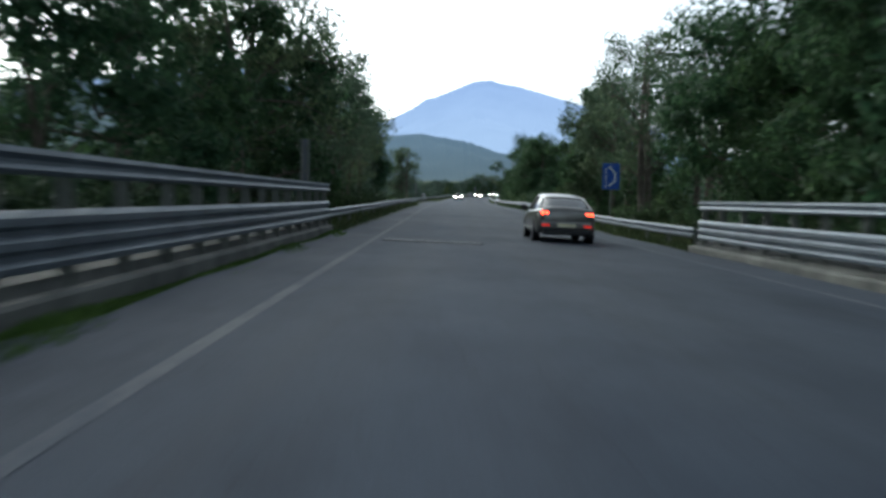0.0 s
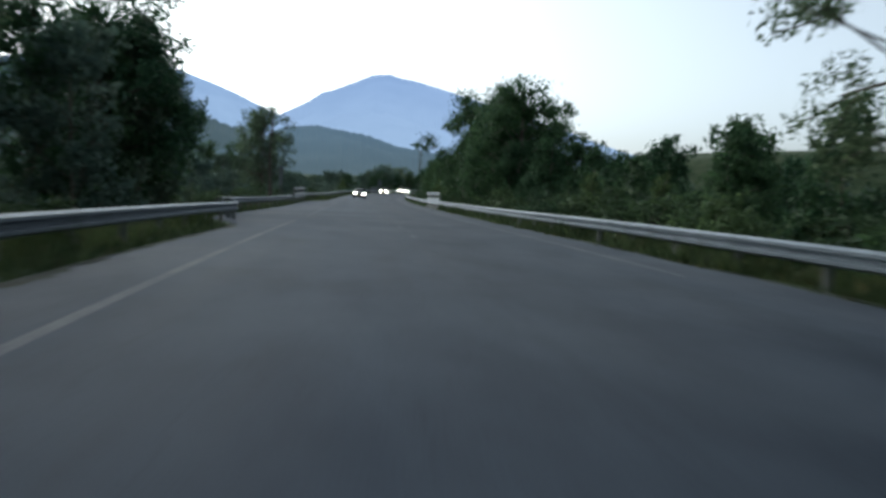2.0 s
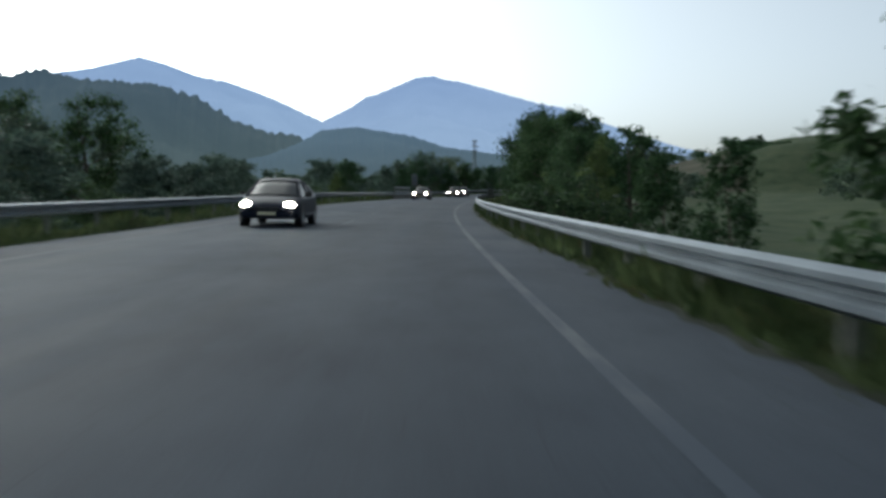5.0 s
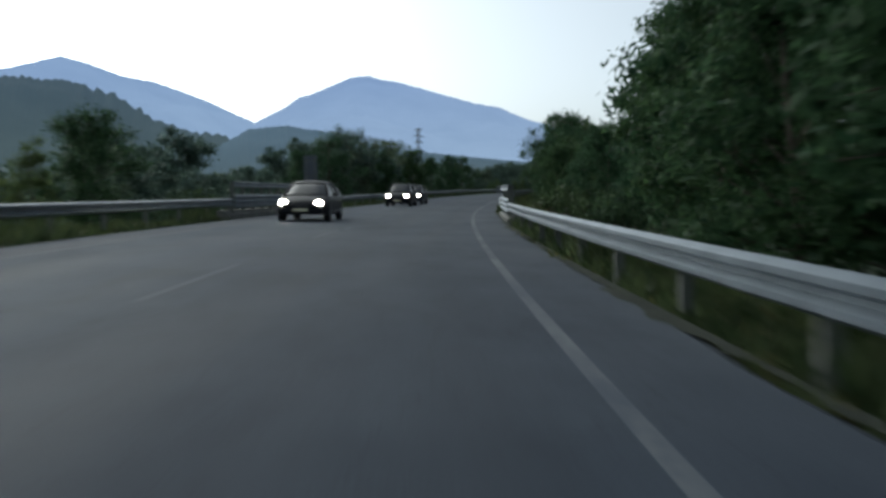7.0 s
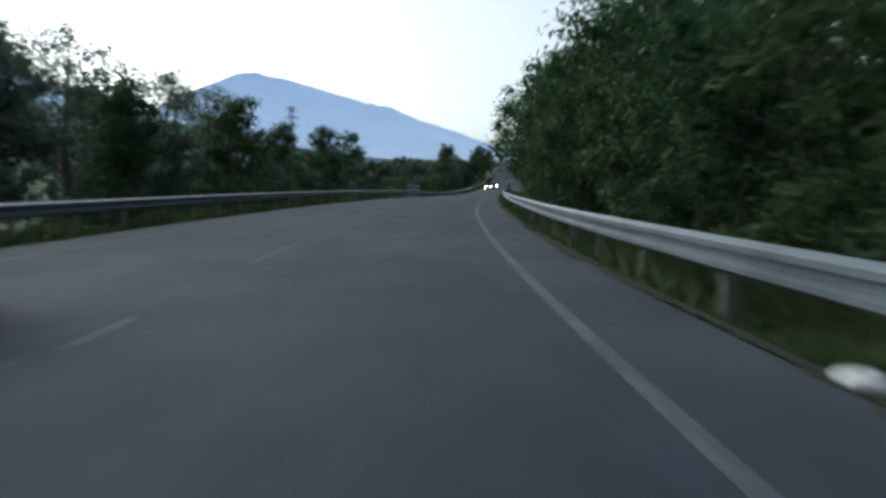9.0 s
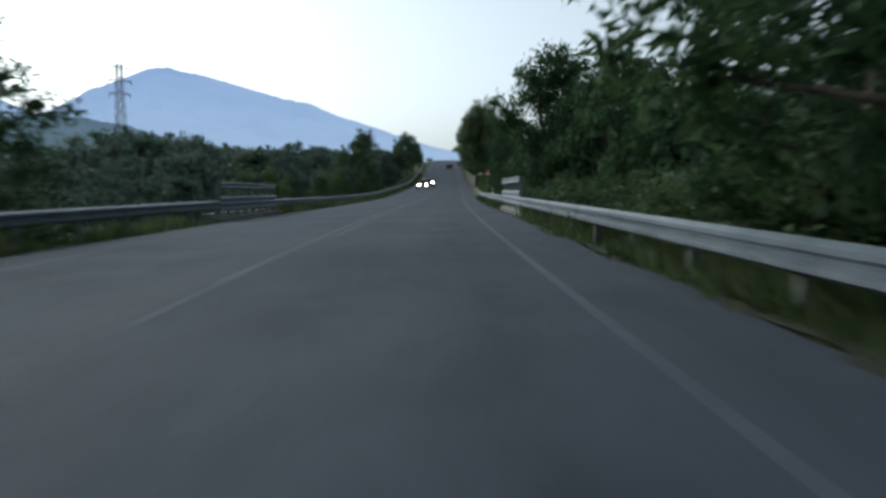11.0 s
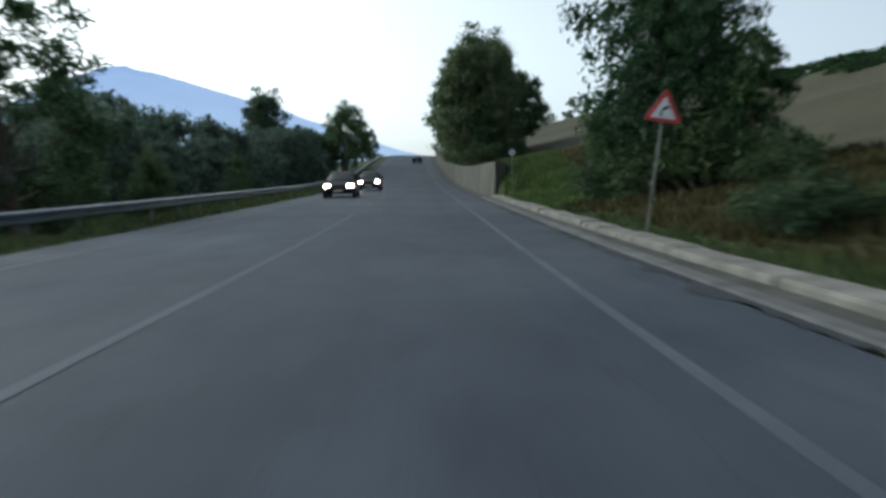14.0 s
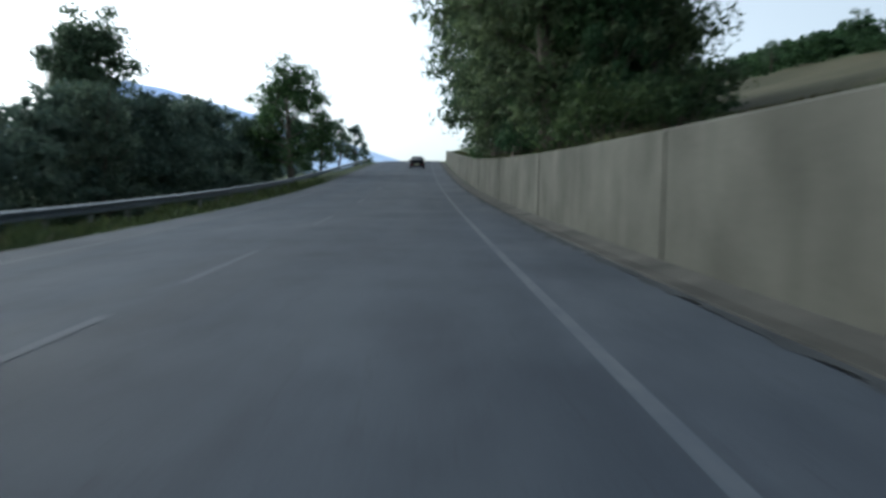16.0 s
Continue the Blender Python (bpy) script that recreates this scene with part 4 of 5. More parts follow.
# close belts beside the bends
for row in (("broad", 241, 10.6, 7.2, 1.1), ("broad", 247.5, 10.4, 8.2, 1.1), ("broad", 255, 10.4, 9.3), ("thick", 250.5, 9.8, 6.5), ("thick", 243.5, 12.8, 7), ("thick", 259, 12.5, 9.5), ("thick", 265, 11, 9),
            ("broad", 326, 10.8, 6.8, 1.2), ("broad", 331, 10.4, 7.6, 1.2), ("broad", 338, 10, 9.6), ("thick", 328.5, 13, 6), ("thick", 334, 9.8, 6, 1.0), ("thick", 342, 9.8, 7.5), ("thick", 346, 14, 9), ("broad", 345, 10.4, 10),
            ("thick", 320.5, 12.5, 5.5), ("thick", 340, 14, 9), ("thick", 350, 14, 9), ("thick", 125, 15.5, 5.5), ("thick", 131, 16, 6), ("thick", 138, 13, 7), ("thick", 143, 11, 7), ("thick", 129, 12.5, 4), ("thick", 135, 10.8, 4)):
    plant(*row)
# undergrowth behind the barriers
for i in range(110):
    s = rng_t.uniform(-10, 455)
    left = i % 2
    d = -rng_t.uniform(8.2, 10.5) if left else rng_t.uniform(7.8, 10)
    if left and (95 < s < 190 or s > 300 and rng_t.rand() < .4):
        d -= 3
    plant("shrub", s, d, rng_t.uniform(1.2, 2.6), rng_t.uniform(.9, 1.5))
for s, d, h in ((160, -27, 8.5), (168, -33, 9.5), (176, -25, 8), (184, -31, 9.5), (192, -36, 10), (200, -28, 9), (210, -35, 10), (218, -31, 9), (228, -38, 10.5)):
    plant("farbush", s, d, h, 1.2)
for i in range(26):
    plant("shrub", rng_t.uniform(0, 30), -rng_t.uniform(9.6, 12.5), rng_t.uniform(1.6, 3.0), 1.3)
for i in range(22):
    plant("shrub", rng_t.uniform(392, 446), rng_t.uniform(8.6, 13), rng_t.uniform(1.6, 3.2), 1.4)
for i in range(14):
    plant("shrub", rng_t.uniform(112, 146), rng_t.uniform(8.6, 13), rng_t.uniform(1.6, 3.2), 1.4)
for i in range(16):
    plant("shrub", rng_t.uniform(466, 503), rng_t.uniform(8.2, 11.5), rng_t.uniform(.7, 1.3), rng_t.uniform(1.2, 1.8))
for s, d, h in ((512, -11.5, 4.6), (499, -12.5, 5), (478, -11.6, 4.2), (452, -12, 4.5), (440, -11.6, 3.8), (524, -12, 4)):
    plant("yellow", s, d, h, 1.1)
rng_b = random.Random(505)
hedge = [(36 + i * 5 + rng_t.uniform(-1, 1), -rng_t.uniform(16, 20), rng_t.uniform(5.5, 7.5), 1.2) for i in range(14)]
for i in range(12):
    plant("shrub", 58 + i * 4 + rng_t.uniform(-1, 1), rng_t.uniform(13, 17), rng_t.uniform(2.6, 3.8), 1.5)
# hedge of young trees beyond the other lane
hedge += [(196 + i * 5.9 + rng_t.uniform(-2, 2), -rng_t.uniform(15, 44), rng_t.uniform(5, 8.5), rng_t.uniform(1.2, 1.8)) for i in range(36)]
for i in range(50):
    s, d, h, w = 412 + i * 5.4 + rng_t.uniform(-2, 2), -rng_t.uniform(12, 30), rng_t.uniform(6.0, 8.4), rng_t.uniform(1.1, 1.6)
    h *= .7 if d > -18 else 1
    if i % 4:
        hedge.append((s, d, h, w))
    else:
        plant("thick", s, d, h, w)
for i in range(34):
    s = 486 + i * 4.6 + rng_t.uniform(-1.5, 1.5)
    hedge.append((s, -rng_t.uniform(14, 17.5), rng_t.uniform(5.6, 6.8) + (1.3 if s > 560 else -.8) + (1.2 if s > 590 else 0), rng_t.uniform(1.0, 1.3)))
hedge += [(478 + i * 4 + rng_b.uniform(-1.5, 1.5), -rng_b.uniform(28, 35), rng_b.uniform(10.4, 11.8), rng_b.uniform(.9, 1.2)) for i in range(9)]
hedge += [(516 + i * 4.6 + rng_b.uniform(-1.5, 1.5), -rng_b.uniform(21, 27), rng_b.uniform(9.2, 10.6), rng_b.uniform(.9, 1.2)) for i in range(17)]
for i in range(8):
    plant("yellow", 470 + i * 8 + rng_t.uniform(-2, 2), -rng_t.uniform(11.5, 13), rng_t.uniform(2.2, 3.6), rng_t.uniform(1.0, 1.4))
# wooded belts further off, one mass of crowns
def woodland(name, label, places, mat, seed, thin=7, grow=2.3):
    rng = np.random.RandomState(seed)
    srcs = []
    for ob in PROTO["far"] + PROTO["farbush"]:
        me = [c for c in ob.children if c.name.startswith("crown")][0].data
        co = np.empty(len(me.vertices) * 3)
        me.vertices.foreach_get("co", co)
        srcs.append(co.reshape(-1, 3, 3)[::thin])
    out = []
    for s, d, h, w in places:
        q = srcs[rng.randint(len(srcs))]
        a, k = rng.uniform(0, math.tau), h / 10
        c = q.mean(1, keepdims=True)
        q = c + (q - c) * grow
        x, y = q[..., 0] * k * w, q[..., 1] * k * w
        base = land(s, d)
        out.append(np.stack([base.x + x * math.cos(a) - y * math.sin(a), base.y + x * math.sin(a) + y * math.cos(a), base.z + q[..., 2] * k - .3 - (.36 * h if w > 1.8 else 0)], -1))
    v = np.concatenate(out).reshape(-1, 3)
    return tagged(mesh_object(name, v, np.arange(len(v)).reshape(-1, 3), mat), label, "woodland", kind="stuff")


belt = [(rng_t.uniform(120, 640), -rng_t.uniform(34, 150), rng_t.uniform(5, 8.5), 1.5) for i in range(110)]
belt += [(rng_t.uniform(230, 460), -rng_t.uniform(32, 95), rng_t.uniform(6, 9), 1.6) for i in range(60)]
belt += [(rng_t.uniform(700, 1000), rng_t.choice([-1, 1]) * rng_t.uniform(10, 70), rng_t.uniform(5, 8), 1.5) for i in range(50)]
belt += [(rng_t.uniform(100, 400), rng_t.uniform(30, 90), rng_t.uniform(5, 8), 1.4) for i in range(34)]
brush = [(rng_t.uniform(500, 780), rng_t.uniform(57, 68), rng_t.uniform(1.4, 3.2), 2.0) for i in range(90)]
woodland("far_woodland", "haze-tinted green woods and hedges across the low land", belt, M_LEAF_HAZE, 77)
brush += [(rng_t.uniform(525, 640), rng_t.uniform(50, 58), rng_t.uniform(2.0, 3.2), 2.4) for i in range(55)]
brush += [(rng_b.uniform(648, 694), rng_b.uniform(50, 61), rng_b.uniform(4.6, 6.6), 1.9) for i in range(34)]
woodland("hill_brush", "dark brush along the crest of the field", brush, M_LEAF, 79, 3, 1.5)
woodland("hedgerow", "dense hedge of young trees in haze-tinted green beyond the barrier", hedge, M_LEAF_HAZE, 78, 1, 1.0)

# ---- vehicles ----
def car(name, paint, label, m, tail=False, head=False, tall=1.42, category="car"):
    """A saloon car 4.6 m long; local y points to its front, origin on the ground at its middle."""
    ob = empty(name, m, label, category, "cars on the road")
    k = tall / 1.42
    # stations: y, half width, bottom, shoulder height, crown height
    st = [(-2.28, .60, .46, .78, .86), (-2.25, .74, .38, .89, .99), (-2.18, .82, .32, .945, 1.045), (-2.0, .865, .27, .955, 1.055), (-1.7, .89, .25, .95, 1.04), (-1.3, .91, .24, .935, 1.02),
          (-.6, .912, .22, .915, .98), (.3, .91, .22, .90, .96), (1.0, .905, .22, .88, .945), (1.4, .895, .23, .835, .90), (1.75, .865, .25, .775, .835), (2.0, .82, .27, .71, .765),
          (2.15, .75, .30, .65, .70), (2.25, .66, .33, .58, .63), (2.30, .50, .38, .52, .56)]
    bm = bmesh.new()
    rings = []
    for y, w, b, s, c in st:
        s, c = s * k, c * k
        half = [(.88 * w, b), (.975 * w, b + .05), (w, b + .18), (w * 1.004, (b + s) / 2 + .04), (w * .985, s - .07), (w * .95, s), (w * .80, s + (c - s) * .62), (w * .42, c), (0, c + .01)]
        pts = [(-x, z) for x, z in half] + [(x, z) for x, z in reversed(half[:-1])]
        rings.append([bm.verts.new((x, y, z)) for x, z in pts])
    for a, b in zip(rings, rings[1:]):
        for i in range(len(a)):
            j = (i + 1) % len(a)
            bm.faces.new((a[i], a[j], b[j], b[i]))
    bm.faces.new(rings[0])
    bm.faces.new(rings[-1][::-1])
    body = part("body", bm, paint, ob, "", True)
    # cabin: glass under a painted roof with pillars
    cab = [(-1.82, .70, 1.04), (-1.45, .655, 1.205), (-1.10, .615, 1.345), (-.6, .605, 1.405), (-.1, .605, 1.42), (.3, .60, 1.39), (.75, .64, 1.19), (1.22, .70, .95)]

    def dome(rows, lift, top_only):
        bm = bmesh.new()
        rings = []
        for y, w, z in rows:
            z *= k
            lo = .88 * k
            m = max(lo, z - .055)
            half = [(w + .015, m), (w * .88, z + lift), (w * .45, z + .014 + lift), (0, z + .02 + lift)]
            if not top_only:
                half = [(.82, lo), ((.82 + w) / 2 + .02, (lo + m) / 2)] + half
            else:
                half[0] = (w + .03, m - .01)
            pts = [(-x, q) for x, q in half] + [(x, q) for x, q in reversed(half[:-1])]
            rings.append([bm.verts.new((x, y, q)) for x, q in pts])
        for a, b in zip(rings, rings[1:]):
            for i in range(len(a) - 1):
                bm.faces.new((a[i], a[i + 1], b[i + 1], b[i]))
        return bm

    part("window_glass", dome(cab, 0, False), M_GLASS if head else M_GLASS_PALE, ob, "dark tinted windows", True)
    part("roof", dome([(-1.2, .60, 1.312), (-1.10, .615, 1.35), (-.6, .605, 1.41), (-.1, .605, 1.425), (.3, .60, 1.395), (.42, .605, 1.345)], .012, True), paint, ob, "", True)
    for sx in (-1, 1):
        bm = bmesh.new()
        tube(bm, (sx * .80, 1.20, .90 * k), (sx * .615, .36, 1.365 * k), .04, .035, 6)
        tube(bm, (sx * .835, -.15, .90 * k), (sx * .63, -.2, 1.38 * k), .04, .03, 6)
        tube(bm, (sx * .63, -1.05, 1.30 * k), (sx * .63, -.2, 1.38 * k), .03, .03, 6)
        tube(bm, (sx * .63, -.2, 1.38 * k), (sx * .615, .36, 1.35 * k), .03, .03, 6)
        # broad rear pillar
        q = [(-1.92, .80, 1.0), (-1.28, .84, .92), (-.98, .655, 1.33), (-1.22, .64, 1.30)]
        out = [bm.verts.new((sx * (x + .015), y, z * k)) for y, x, z in q]
        inn = [bm.verts.new((sx * (x - .05), y, z * k - .01)) for y, x, z in q]
        bm.faces.new(out)
        bm.faces.new(inn[::-1])
        for i in range(4):
            bm.faces.new((out[i], out[(i + 1) % 4], inn[(i + 1) % 4], inn[i]))
        part("pillar_frame", bm, paint, ob)
    for sx in (-1, 1):
        for y in (-1.40, 1.32):
            bm = bmesh.new()
            n = 24
            prof = [(.0, .20), (.0, .29), (.03, .32), (.18, .32), (.21, .29), (.21, .2)]
            rg = [[bm.verts.new((sx * (.905 - o), y + r * math.cos(a * math.tau / n), .32 + r * math.sin(a * math.tau / n))) for o, r in prof] for a in range(n)]
            for a in range(n):
                for i in range(len(prof) - 1):
                    bm.faces.new((rg[a][i], rg[a][i + 1], rg[(a + 1) % n][i + 1], rg[(a + 1) % n][i]))
            wheel = part("wheel", bm, M_TYRE, ob, "black rubber tyre", True)
            bm = bmesh.new()
            for a in range(5):
                t0 = a * math.tau / 5
                tube(bm, (sx * .885, y, .32), (sx * .88, y + .2 * math.cos(t0), .32 + .2 * math.sin(t0)), .05, .035, 5)
            tube(bm, (sx * .80, y, .32), (sx * .84, y, .32), .2, .205, 18)
            rim = part("rim", bm, M_RIM, ob, "alloy rim")
            rim.parent = wheel
            bm = bmesh.new()
            tube(bm, (sx * .80, y, .335), (sx * .912, y, .335), .375, .375, 22)
            part("wheel_arch", bm, M_BLACK, ob)
        bm = bmesh.new()
        box(bm, sx * .93, sx * 1.05, .78, .90, .92 * k, 1.03 * k, .03)
        part("wing_mirror", bm, M_BLACK, ob)
        bm = bmesh.new()
        box(bm, min(sx * .47, sx * .80), max(sx * .47, sx * .80), -2.262, -2.12, .82 * k, .92 * k, .035)
        lamp = part("tail_lamp", bm, M_LENS, ob, "dark red tail lamp")
        if tail:
            for x, r in ((.60, .040), (.715, .048)):
                bm = bmesh.new()
                tube(bm, (sx * x, -2.15, .87 * k), (sx * x, -2.272, .87 * k), r, r * .85, 14)
                part("bulb", bm, M_TAIL, ob, "lit red bulb").parent = lamp
        bm = bmesh.new()
        bmesh.ops.create_uvsphere(bm, u_segments=14, v_segments=8, radius=1)
        for v in bm.verts:
            v.co = Vector((sx * .62 + v.co.x * .165, 2.12 + v.co.y * .14, .66 * k + v.co.z * .09))
        part("headlamp", bm, M_HEAD if head else M_WHITE, ob, "bright lit headlamp" if head else "clear headlamp")
        bm = bmesh.new()
        box(bm, min(sx * .5, sx * .74), max(sx * .5, sx * .74), -2.356, -2.32, .48, .54, .01)
        part("fog_lamp", bm, M_REFLECT if tail else M_RED, ob, "red reflector in the rear bumper")
        bm = bmesh.new()
        tube(bm, (sx * .915, -1.08, .36), (sx * .915, 1.0, .36), .03, .03, 6)
        part("sill", bm, M_POST if tail else M_BLACK, ob)
    bm = bmesh.new()
    box(bm, -.80, .80, -2.345, -2.16, .38, .64, .07)
    part("rear_bumper", bm, paint, ob)
    bm = bmesh.new()
    box(bm, -.70, .70, -2.325, -2.1, .23, .39, .05)
    part("bumper_skirt", bm, M_BLACK, ob)
    bm = bmesh.new()
    box(bm, -.27, .27, -2.36, -2.34, .47, .58, .006)
    part("number_plate", bm, M_PLATE, ob, "pale number plate")
    bm = bmesh.new()
    box(bm, -.78, .78, 2.1, 2.31, .30, .50, .06)
    part("front_bumper", bm, paint, ob)
    bm = bmesh.new()
    box(bm, -.34, .34, 2.2, 2.325, .47, .60 * k, .02)
    part("grille", bm, M_BLACK, ob)
    bm = bmesh.new()
    box(bm, -.26, .26, 2.315, 2.33, .37, .46, .004)
    part("front_plate", bm, M_PLATE, ob, "pale number plate")
    return ob


P_BRONZE = plain("bronze_grey_car_paint", (.165, .160, .145), .28, .6, .5)
P_NAVY = plain("dark_blue_car_paint", (.014, .018, .032), .42, 0, 0)
P_BLACK = plain("black_car_paint", (.009, .010, .012), .42, 0, 0)
P_GREY = plain("dark_grey_car_paint", (.013, .014, .017), .42, 0, 0)
for p in (P_NAVY, P_BLACK, P_GREY):
    p.node_tree.nodes["Principled BSDF"].inputs["Specular IOR Level"].default_value = .1


def on_road(s, d, back=False):
    up = math.degrees(math.atan((road_z(s + 2, d) - road_z(s - 2, d)) / 4))
    lean = math.degrees(math.atan((road_z(s, d - .8) - road_z(s, d + .8)) / 1.6))
    m = Matrix.Translation(spot(s, d)) @ pose(0, 0, 0, 0, 0, -heading(s)) @ pose(0, 0, 0, up, lean, 0)
    return m @ pose(0, 0, 0, 0, 0, 180) if back else m


car("saloon_car", P_BRONZE, "bronze-grey saloon car with red tail lamps lit", on_road(28.9, 1.66), tail=True)
for s, p, lab, tall, d in ((204, P_NAVY, "dark blue saloon car with headlamps on", 1.42, -1.95), (278, P_GREY, "dark grey saloon car with headlamps on", 1.42, -2.25),
                           (309.7, P_BLACK, "black tall estate car with headlamps on", 1.55, -2.2), (318, P_NAVY, "dark blue hatchback with headlamps on", 1.5, -2.35),
                           (528.5, P_BLACK, "black saloon car with headlamps on", 1.45, -2.55), (547, P_GREY, "dark grey car with headlamps on", 1.45, -1.95)):
    car("oncoming_car", p, lab, on_road(s, d, True), head=True, tall=tall)
car("car_ahead", P_BLACK, "dark car driving on up the slope", on_road(655, 1.9))


# ---- signs, posts, pylon, joint ----
def sign_frame(s, d, turn=0.0, lean=0.0):
    return Matrix.Translation(land(s, d)) @ pose(0, 0, 0, 0, lean, -heading(s) + turn)


def plate(bm, pts, y, t=.03):
    a = [bm.verts.new((x, y, z)) for x, z in pts]
    b = [bm.verts.new((x, y + t, z)) for x, z in pts]
    bm.faces.new(a)
    bm.faces.new(b[::-1])
    for i in range(len(a)):
        j = (i + 1) % len(a)
        bm.faces.new((a[i], b[i], b[j], a[j]))


def ring(n, r, cx, cz):
    return [(cx + r * math.cos(k * math.tau / n), cz + r * math.sin(k * math.tau / n)) for k in range(n)]


# blue lane sign
ob = empty("lane_sign", sign_frame(52.6, 7.6, 4), "blue rectangular lane sign with white bent arrow on a grey post", "road sign")
z0 = float(road_z(52.6, 7.6) - ground_z(52.6, 7.6)) + 2.0
bm = bmesh.new()
tube(bm, (0, .06, -.4), (0, .06, z0 + 1.4), .045, .045, 10)
part("post", bm, M_POST, ob)
bm = bmesh.new()
box(bm, -.5, .5, 0, .03, z0, z0 + 1.5, .012)
part("panel", bm, M_BLUE, ob)
bm = bmesh.new()
for a, b in (((-.12, .2), (.24, .48)), ((.24, .46), (.24, .98)), ((.24, .96), (-.06, 1.25))):
    dx, dz = b[0] - a[0], b[1] - a[1]
    n = math.hypot(dx, dz)
    px, pz = -dz / n * .05, dx / n * .05
    plate(bm, [(a[0] + px, z0 + a[1] + pz), (b[0] + px, z0 + b[1] + pz), (b[0] - px, z0 + b[1] - pz), (a[0] - px, z0 + a[1] - pz)], -.006, .005)
plate(bm, [(-.2, z0 + 1.28), (.05, z0 + 1.36), (-.02, z0 + 1.12)], -.007, .006)
part("arrow", bm, M_WHITE, ob, "white bent arrow")
for q in range(6):
    bm = bmesh.new()
    plate(bm, [(-.34, z0 + .12 + q * .2), (-.26, z0 + .12 + q * .2), (-.26, z0 + .24 + q * .2), (-.34, z0 + .24 + q * .2)], -.006, .005)
    part("dash", bm, M_WHITE, ob, "white dash")

# signs seen from behind, beside the other lane
for s, d, w, lo, hi, lab in ((28.6, -6.3, .28, 1.5, 2.8, "dark back of a narrow road sign on a post"), (150, -8.2, .35, 1.6, 3.2, "dark back of a narrow road sign on two posts"),
                             (297.3, -6.0, .8, 1.65, 3.15, "dark back of a tall road sign on two posts")):
    ob = empty("sign_from_behind", sign_frame(s, d, 180 + 5), lab, "road sign", "signs seen from behind")
    g = float(road_z(s, d) - ground_z(s, d))
    for x in (-w * .3, w * .3):
        bm = bmesh.new()
        tube(bm, (x, .07, -.4), (x, .07, hi + g), .035, .035, 8)
        part("post", bm, M_POST, ob)
    bm = bmesh.new()
    box(bm, -w / 2, w / 2, 0, .03, lo + g, hi + g, .01)
    part("panel", bm, M_BACK, ob)
    for z in (lo + .3, hi - .3):
        bm = bmesh.new()
        box(bm, -w / 2 + .03, w / 2 - .03, .03, .055, z + g - .03, z + g + .03)
        part("brace", bm, M_POST, ob)

# triangular bend warning
ob = empty("warning_sign", sign_frame(495.2, 6.75, 0, 8), "leaning triangular warning sign with red border and bend arrow", "road sign")
bm = bmesh.new()
tube(bm, (0, .05, -.4), (0, .05, 2.85), .032, .032, 8)
part("post", bm, M_POST, ob)
g = 2.34
bm = bmesh.new()
plate(bm, [(-.36, g - .015), (.36, g - .015), (.385, g + .03), (.03, g + .65), (-.03, g + .65), (-.385, g + .03)], 0, .025)
part("border", bm, M_RED, ob, "red triangular border")
bm = bmesh.new()
plate(bm, [(-.26, g + .06), (.26, g + .06), (0, g + .51)], -.006, .005)
part("face", bm, M_WHITE, ob, "white triangular face")
bm = bmesh.new()
plate(bm, [(-.08, g + .09), (-.036, g + .09), (-.03, g + .215), (.03, g + .265), (.03, g + .31), (-.058, g + .245)], -.011, .004)
plate(bm, [(.022, g + .23), (.11, g + .28), (.022, g + .345)], -.011, .004)
part("arrow", bm, M_BLACK, ob, "black bend arrow")

# small round sign at the wall's end
ob = empty("round_sign", sign_frame(525, 6.85), "small round white sign with dark rim on a thin post", "road sign")
g = float(road_z(525, 6.85) - ground_z(525, 6.85)) + 2.45
bm = bmesh.new()
tube(bm, (0, .05, -.4), (0, .05, g), .03, .03, 8)
part("post", bm, M_POST, ob)
bm = bmesh.new()
plate(bm, ring(24, .19, 0, g), 0, .025)
part("rim", bm, M_BACK, ob, "dull dark rim")
bm = bmesh.new()
plate(bm, ring(24, .155, 0, g), -.006, .005)
part("face", bm, M_WHITE, ob, "white face")
bm = bmesh.new()
for x in (-.075, .03):
    plate(bm, [(x, g - .08), (x + .045, g - .08), (x + .045, g + .08), (x, g + .08)], -.011, .004)
part("print", bm, M_BLACK, ob, "dark printed bars")

# white marker posts
for s, d in ((465.3, 6.6),):
    ob = empty("marker_post", sign_frame(s, d), "white plastic roadside marker post with dark band", "marker post", "marker posts")
    bm = bmesh.new()
    box(bm, -.06, .06, -.04, .04, -.3, 1.05, .02)
    part("body", bm, M_WHITE, ob)
    bm = bmesh.new()
    box(bm, -.063, .063, -.043, .043, .72, .9, .01)
    part("band", bm, M_BLACK, ob, "black band")

# power pylon
ob = empty("power_pylon", Matrix.Translation(land(507, -44)) @ pose(0, 0, 0, 0, 0, 20), "grey steel lattice power pylon behind the trees", "pylon")
TOP = 18.7 + float(road_z(507, -45) - ground_z(507, -45))
wid = lambda z: .95 - .62 * min(1, z / (TOP * .8))
for sx, sy in ((-1, -1), (1, -1), (1, 1), (-1, 1)):
    bm = bmesh.new()
    tube(bm, (sx * wid(0), sy * wid(0), -.3), (sx * wid(TOP), sy * wid(TOP), TOP), .07, .05, 4)
    part("leg", bm, M_POST, ob)
bm = bmesh.new()
zz = np.linspace(0, TOP, 15)
for a, b in zip(zz, zz[1:]):
    wa, wb = wid(a), wid(b)
    c4, e4 = [(-wa, -wa), (wa, -wa), (wa, wa), (-wa, wa)], [(-wb, -wb), (wb, -wb), (wb, wb), (-wb, wb)]
    for i in range(4):
        j = (i + 1) % 4
        tube(bm, (*c4[i], a), (*e4[j], b), .03, .03, 4)
        tube(bm, (*c4[j], a), (*e4[i], b), .03, .03, 4)
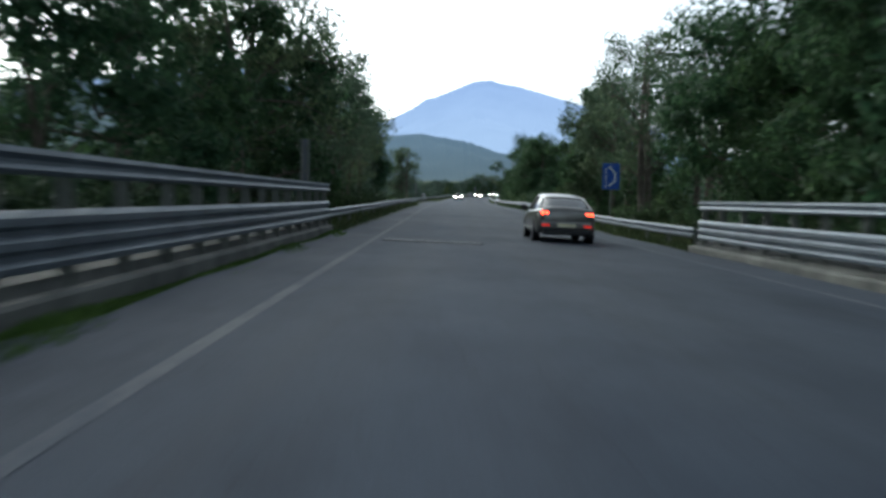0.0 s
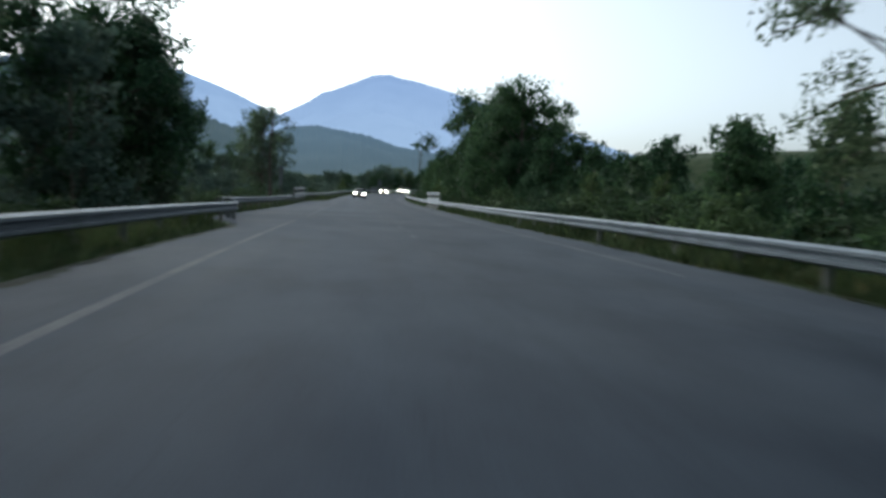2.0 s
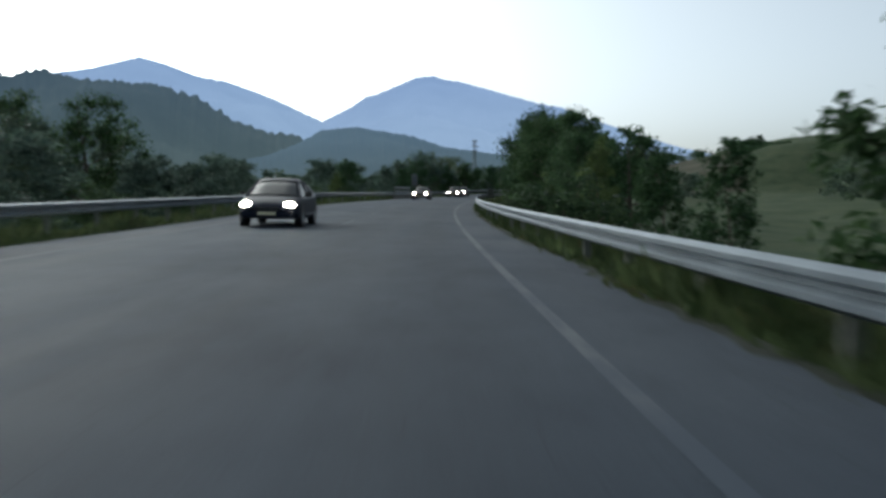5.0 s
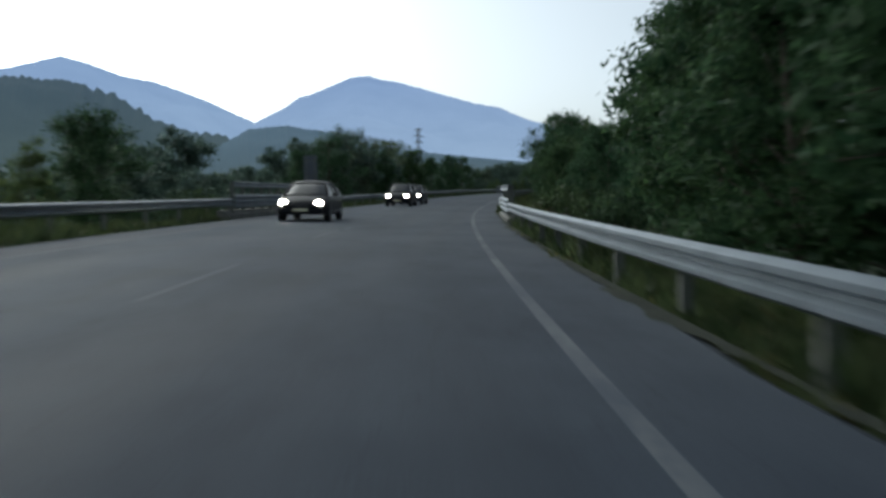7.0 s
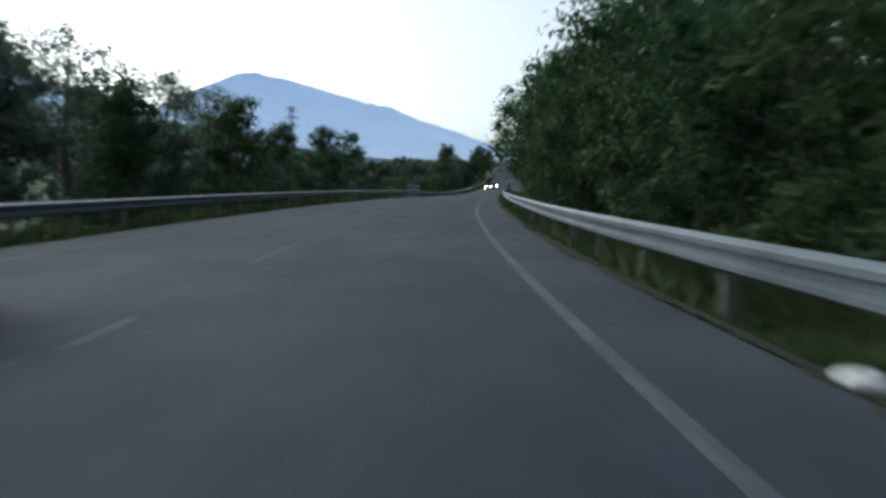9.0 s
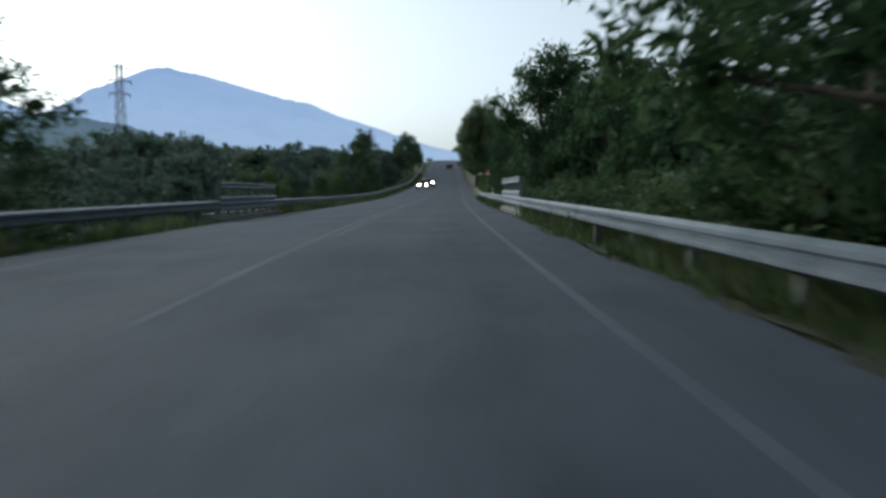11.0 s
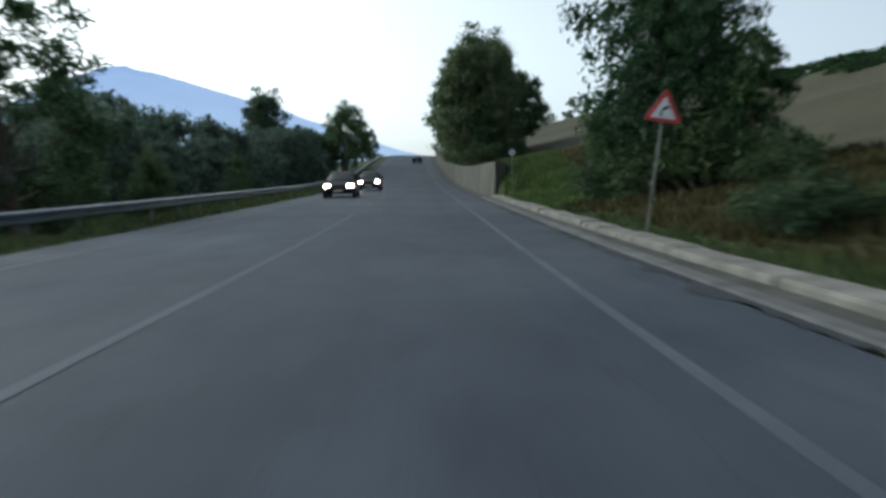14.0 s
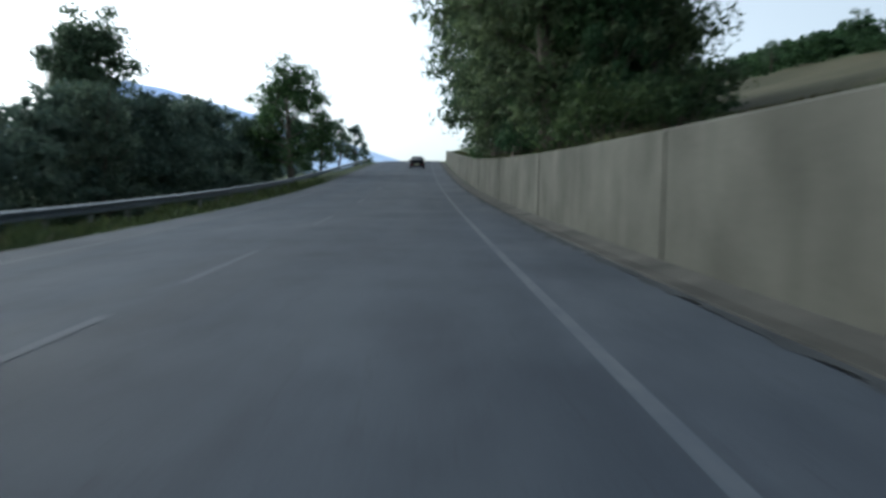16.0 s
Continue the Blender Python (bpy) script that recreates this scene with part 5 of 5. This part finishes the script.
part("lattice", bm, M_POST, ob)
for z, L in ((TOP - .5, 1.3), (TOP - 2.4, 1.7), (TOP - 4.2, 1.5)):
    bm = bmesh.new()
    tube(bm, (-L, 0, z), (0, 0, z + .35), .05, .05, 4)
    tube(bm, (L, 0, z), (0, 0, z + .35), .05, .05, 4)
    tube(bm, (-L, 0, z), (L, 0, z - .1), .05, .05, 4)
    for x in (-L, L):
        tube(bm, (x, 0, z), (x, 0, z - .6), .06, .04, 5)
    part("cross_arm", bm, M_POST, ob)

# steel finger joint at the end of the bridge
jm = Matrix.Translation(spot(23.5, -.4)) @ pose(0, 0, 0, 0, math.degrees(math.atan(float(np.interp(23.5, _bn, BANK)))), -heading(23.5))
ob = empty("expansion_joint", jm, "worn steel finger expansion joint across the road", "expansion joint")
bm = bmesh.new()
box(bm, -3.1, -.5, -.2, .2, -.05, .006)
part("bed", bm, M_SILT, ob, "dark dirty bed of the joint")
bm = bmesh.new()
plate(bm, [(-.023, .0065), (.023, .0065), (.023, .016), (-.023, .016)], -.2, .4)
me = bpy.data.meshes.new("finger")
bm.to_mesh(me)
bm.free()
me.materials.append(plain("polished_joint_steel", (.165, .18, .19), .5, .2))
for i in range(25):
    f = new("finger", me)
    f.parent = ob
    f.matrix_basis = pose(-3.0 + i * .1, random.uniform(-.05, .05), 0, 0, 0, random.uniform(-13, -8))

# litter by the road
for s, d, z in ((316.8, 5.0, .07), (503, 9.0, .05), (506, 8.3, .05)):
    bm = bmesh.new()
    bmesh.ops.create_icosphere(bm, subdivisions=2, radius=.15)
    for v in bm.verts:
        v.co += Vector(noise.noise_vector(v.co * 6)) * .08
        v.co.z *= .45
    me = bpy.data.meshes.new("plastic_bag")
    bm.to_mesh(me)
    bm.free()
    me.materials.append(M_WHITE)
    bag = tagged(new("plastic_bag", me), "crumpled white plastic bag lying on the verge", "litter", "litter")
    bag.location = land(s, d, z + .04)


# ---- verge grass ----
def grass(name, label, count, s0, s1, d0, d1, high, mat, seed, keep=None):
    rng = np.random.RandomState(seed)
    s = rng.uniform(s0, s1, count)
    d = rng.uniform(d0, d1, count)
    if keep is not None:
        ok = keep(s, d)
        s, d = s[ok], d[ok]
    n = len(s)
    x, y = plan(s, d)
    z = ground_z(s, d) - .02
    h = high * rng.uniform(.35, 1.2, n) * (.7 + .5 * np.sin(s * .8 + d * 2) * np.sin(s * .21))
    h = np.maximum(h, .05)
    a = rng.uniform(0, math.tau, n)
    w = .03 + .05 * rng.rand(n)
    lx, ly = rng.normal(size=n) * h * .35, rng.normal(size=n) * h * .35
    p = np.stack([x, y, z], 1)
    side = np.stack([np.cos(a) * w, np.sin(a) * w, np.zeros(n)], 1)
    tip = p + np.stack([lx, ly, h], 1)
    v = np.stack([p - side, p + side, tip], 1).reshape(-1, 3)
    ob = mesh_object(name, v, np.arange(n * 3).reshape(-1, 3), mat)
    return tagged(ob, label, "grass", kind="stuff")


BRIDGE_R, BRIDGE_L = ((-60, 26.4), (144.2, 160.2), (276.8, 289.4), (408.9, 421.1)), ((-60, 29.4), (155, 172), (279.4, 293), (410.4, 422.6))
OFF_R = lambda s, d: ~np.any([(s > a) & (s < b) for a, b in BRIDGE_R], 0) | (d > 5.85)
OFF_L = lambda s, d: ~np.any([(s > a) & (s < b) for a, b in BRIDGE_L], 0) | (d < -6.4)
OFF_LAYBY = lambda s, d: ((d < -7.1) | (s < 98) | (s > 178)) & OFF_L(s, d)
grass("verge_grass", "short green grass along the verge", 62000, -5, 463.5, 5.2, 7.4, .42, M_GRASS, 1, OFF_R)
grass("verge_grass", "dry grass along the verge", 15000, -5, 463.5, 5.25, 8.4, .46, M_DRY, 2, OFF_R)
grass("verge_grass", "tall green grass under the barrier", 30000, 20, 464, 5.08, 5.75, .52, M_GRASS, 11, OFF_R)
grass("verge_grass", "green grass strip between road and barrier", 56000, -5, 620, -8.2, -5.15, .36, M_GRASS, 3, OFF_LAYBY)
grass("verge_grass", "dry grass between road and barrier", 12000, -5, 620, -9, -5.25, .38, M_DRY, 4, OFF_LAYBY)
grass("verge_grass", "tall green grass under the barrier", 26000, 28, 620, -7.2, -5.5, .5, M_GRASS, 12, OFF_LAYBY)
grass("bank_grass", "green grass on the bank beside the wall", 36000, 509, 534, 6.45, 9.8, .36, M_BANK, 5, lambda s, d: (s < 526.5) | (d > 6.7))
grass("bank_grass", "green grass strip behind the kerb", 5000, 464, 508, 6.4, 7.2, .22, M_GRASS, 15)
grass("bank_grass", "brown dry grass on the bank", 52000, 450, 528, 7.2, 15, .36, M_BROWN, 16, lambda s, d: (s < 508) | (d > 9.4))
grass("field_grass", "dry mown grass along the field's edge", 14000, 440, 640, 9, 16, .2, M_BROWN, 6, lambda s, d: (s < 526.5) | (d > 6.9))
grass("verge_grass", "green moss and grass along the bridge kerb", 15000, -5, 29, -5.36, -4.72, .11, M_MOSS, 7)
grass("verge_grass", "ragged grass creeping over the road's edge", 22000, 26, 463.5, 4.85, 5.5, .15, M_GRASS, 8, OFF_R)
grass("verge_grass", "ragged dry grass creeping over the road's edge", 9000, 26, 463.5, 4.85, 5.5, .17, M_DRY, 9, OFF_R)
grass("verge_grass", "ragged grass creeping over the road's edge", 16000, -5, 620, -5.5, -5.0, .15, M_GRASS, 10, OFF_LAYBY)
grass("bank_grass", "dry grass hanging over the wall's top", 9000, 527, 660, 6.52, 7.2, .34, M_BROWN, 17)
grass("bank_grass", "green weeds along the wall's top", 6000, 527, 660, 6.5, 7.0, .3, M_GRASS, 18)
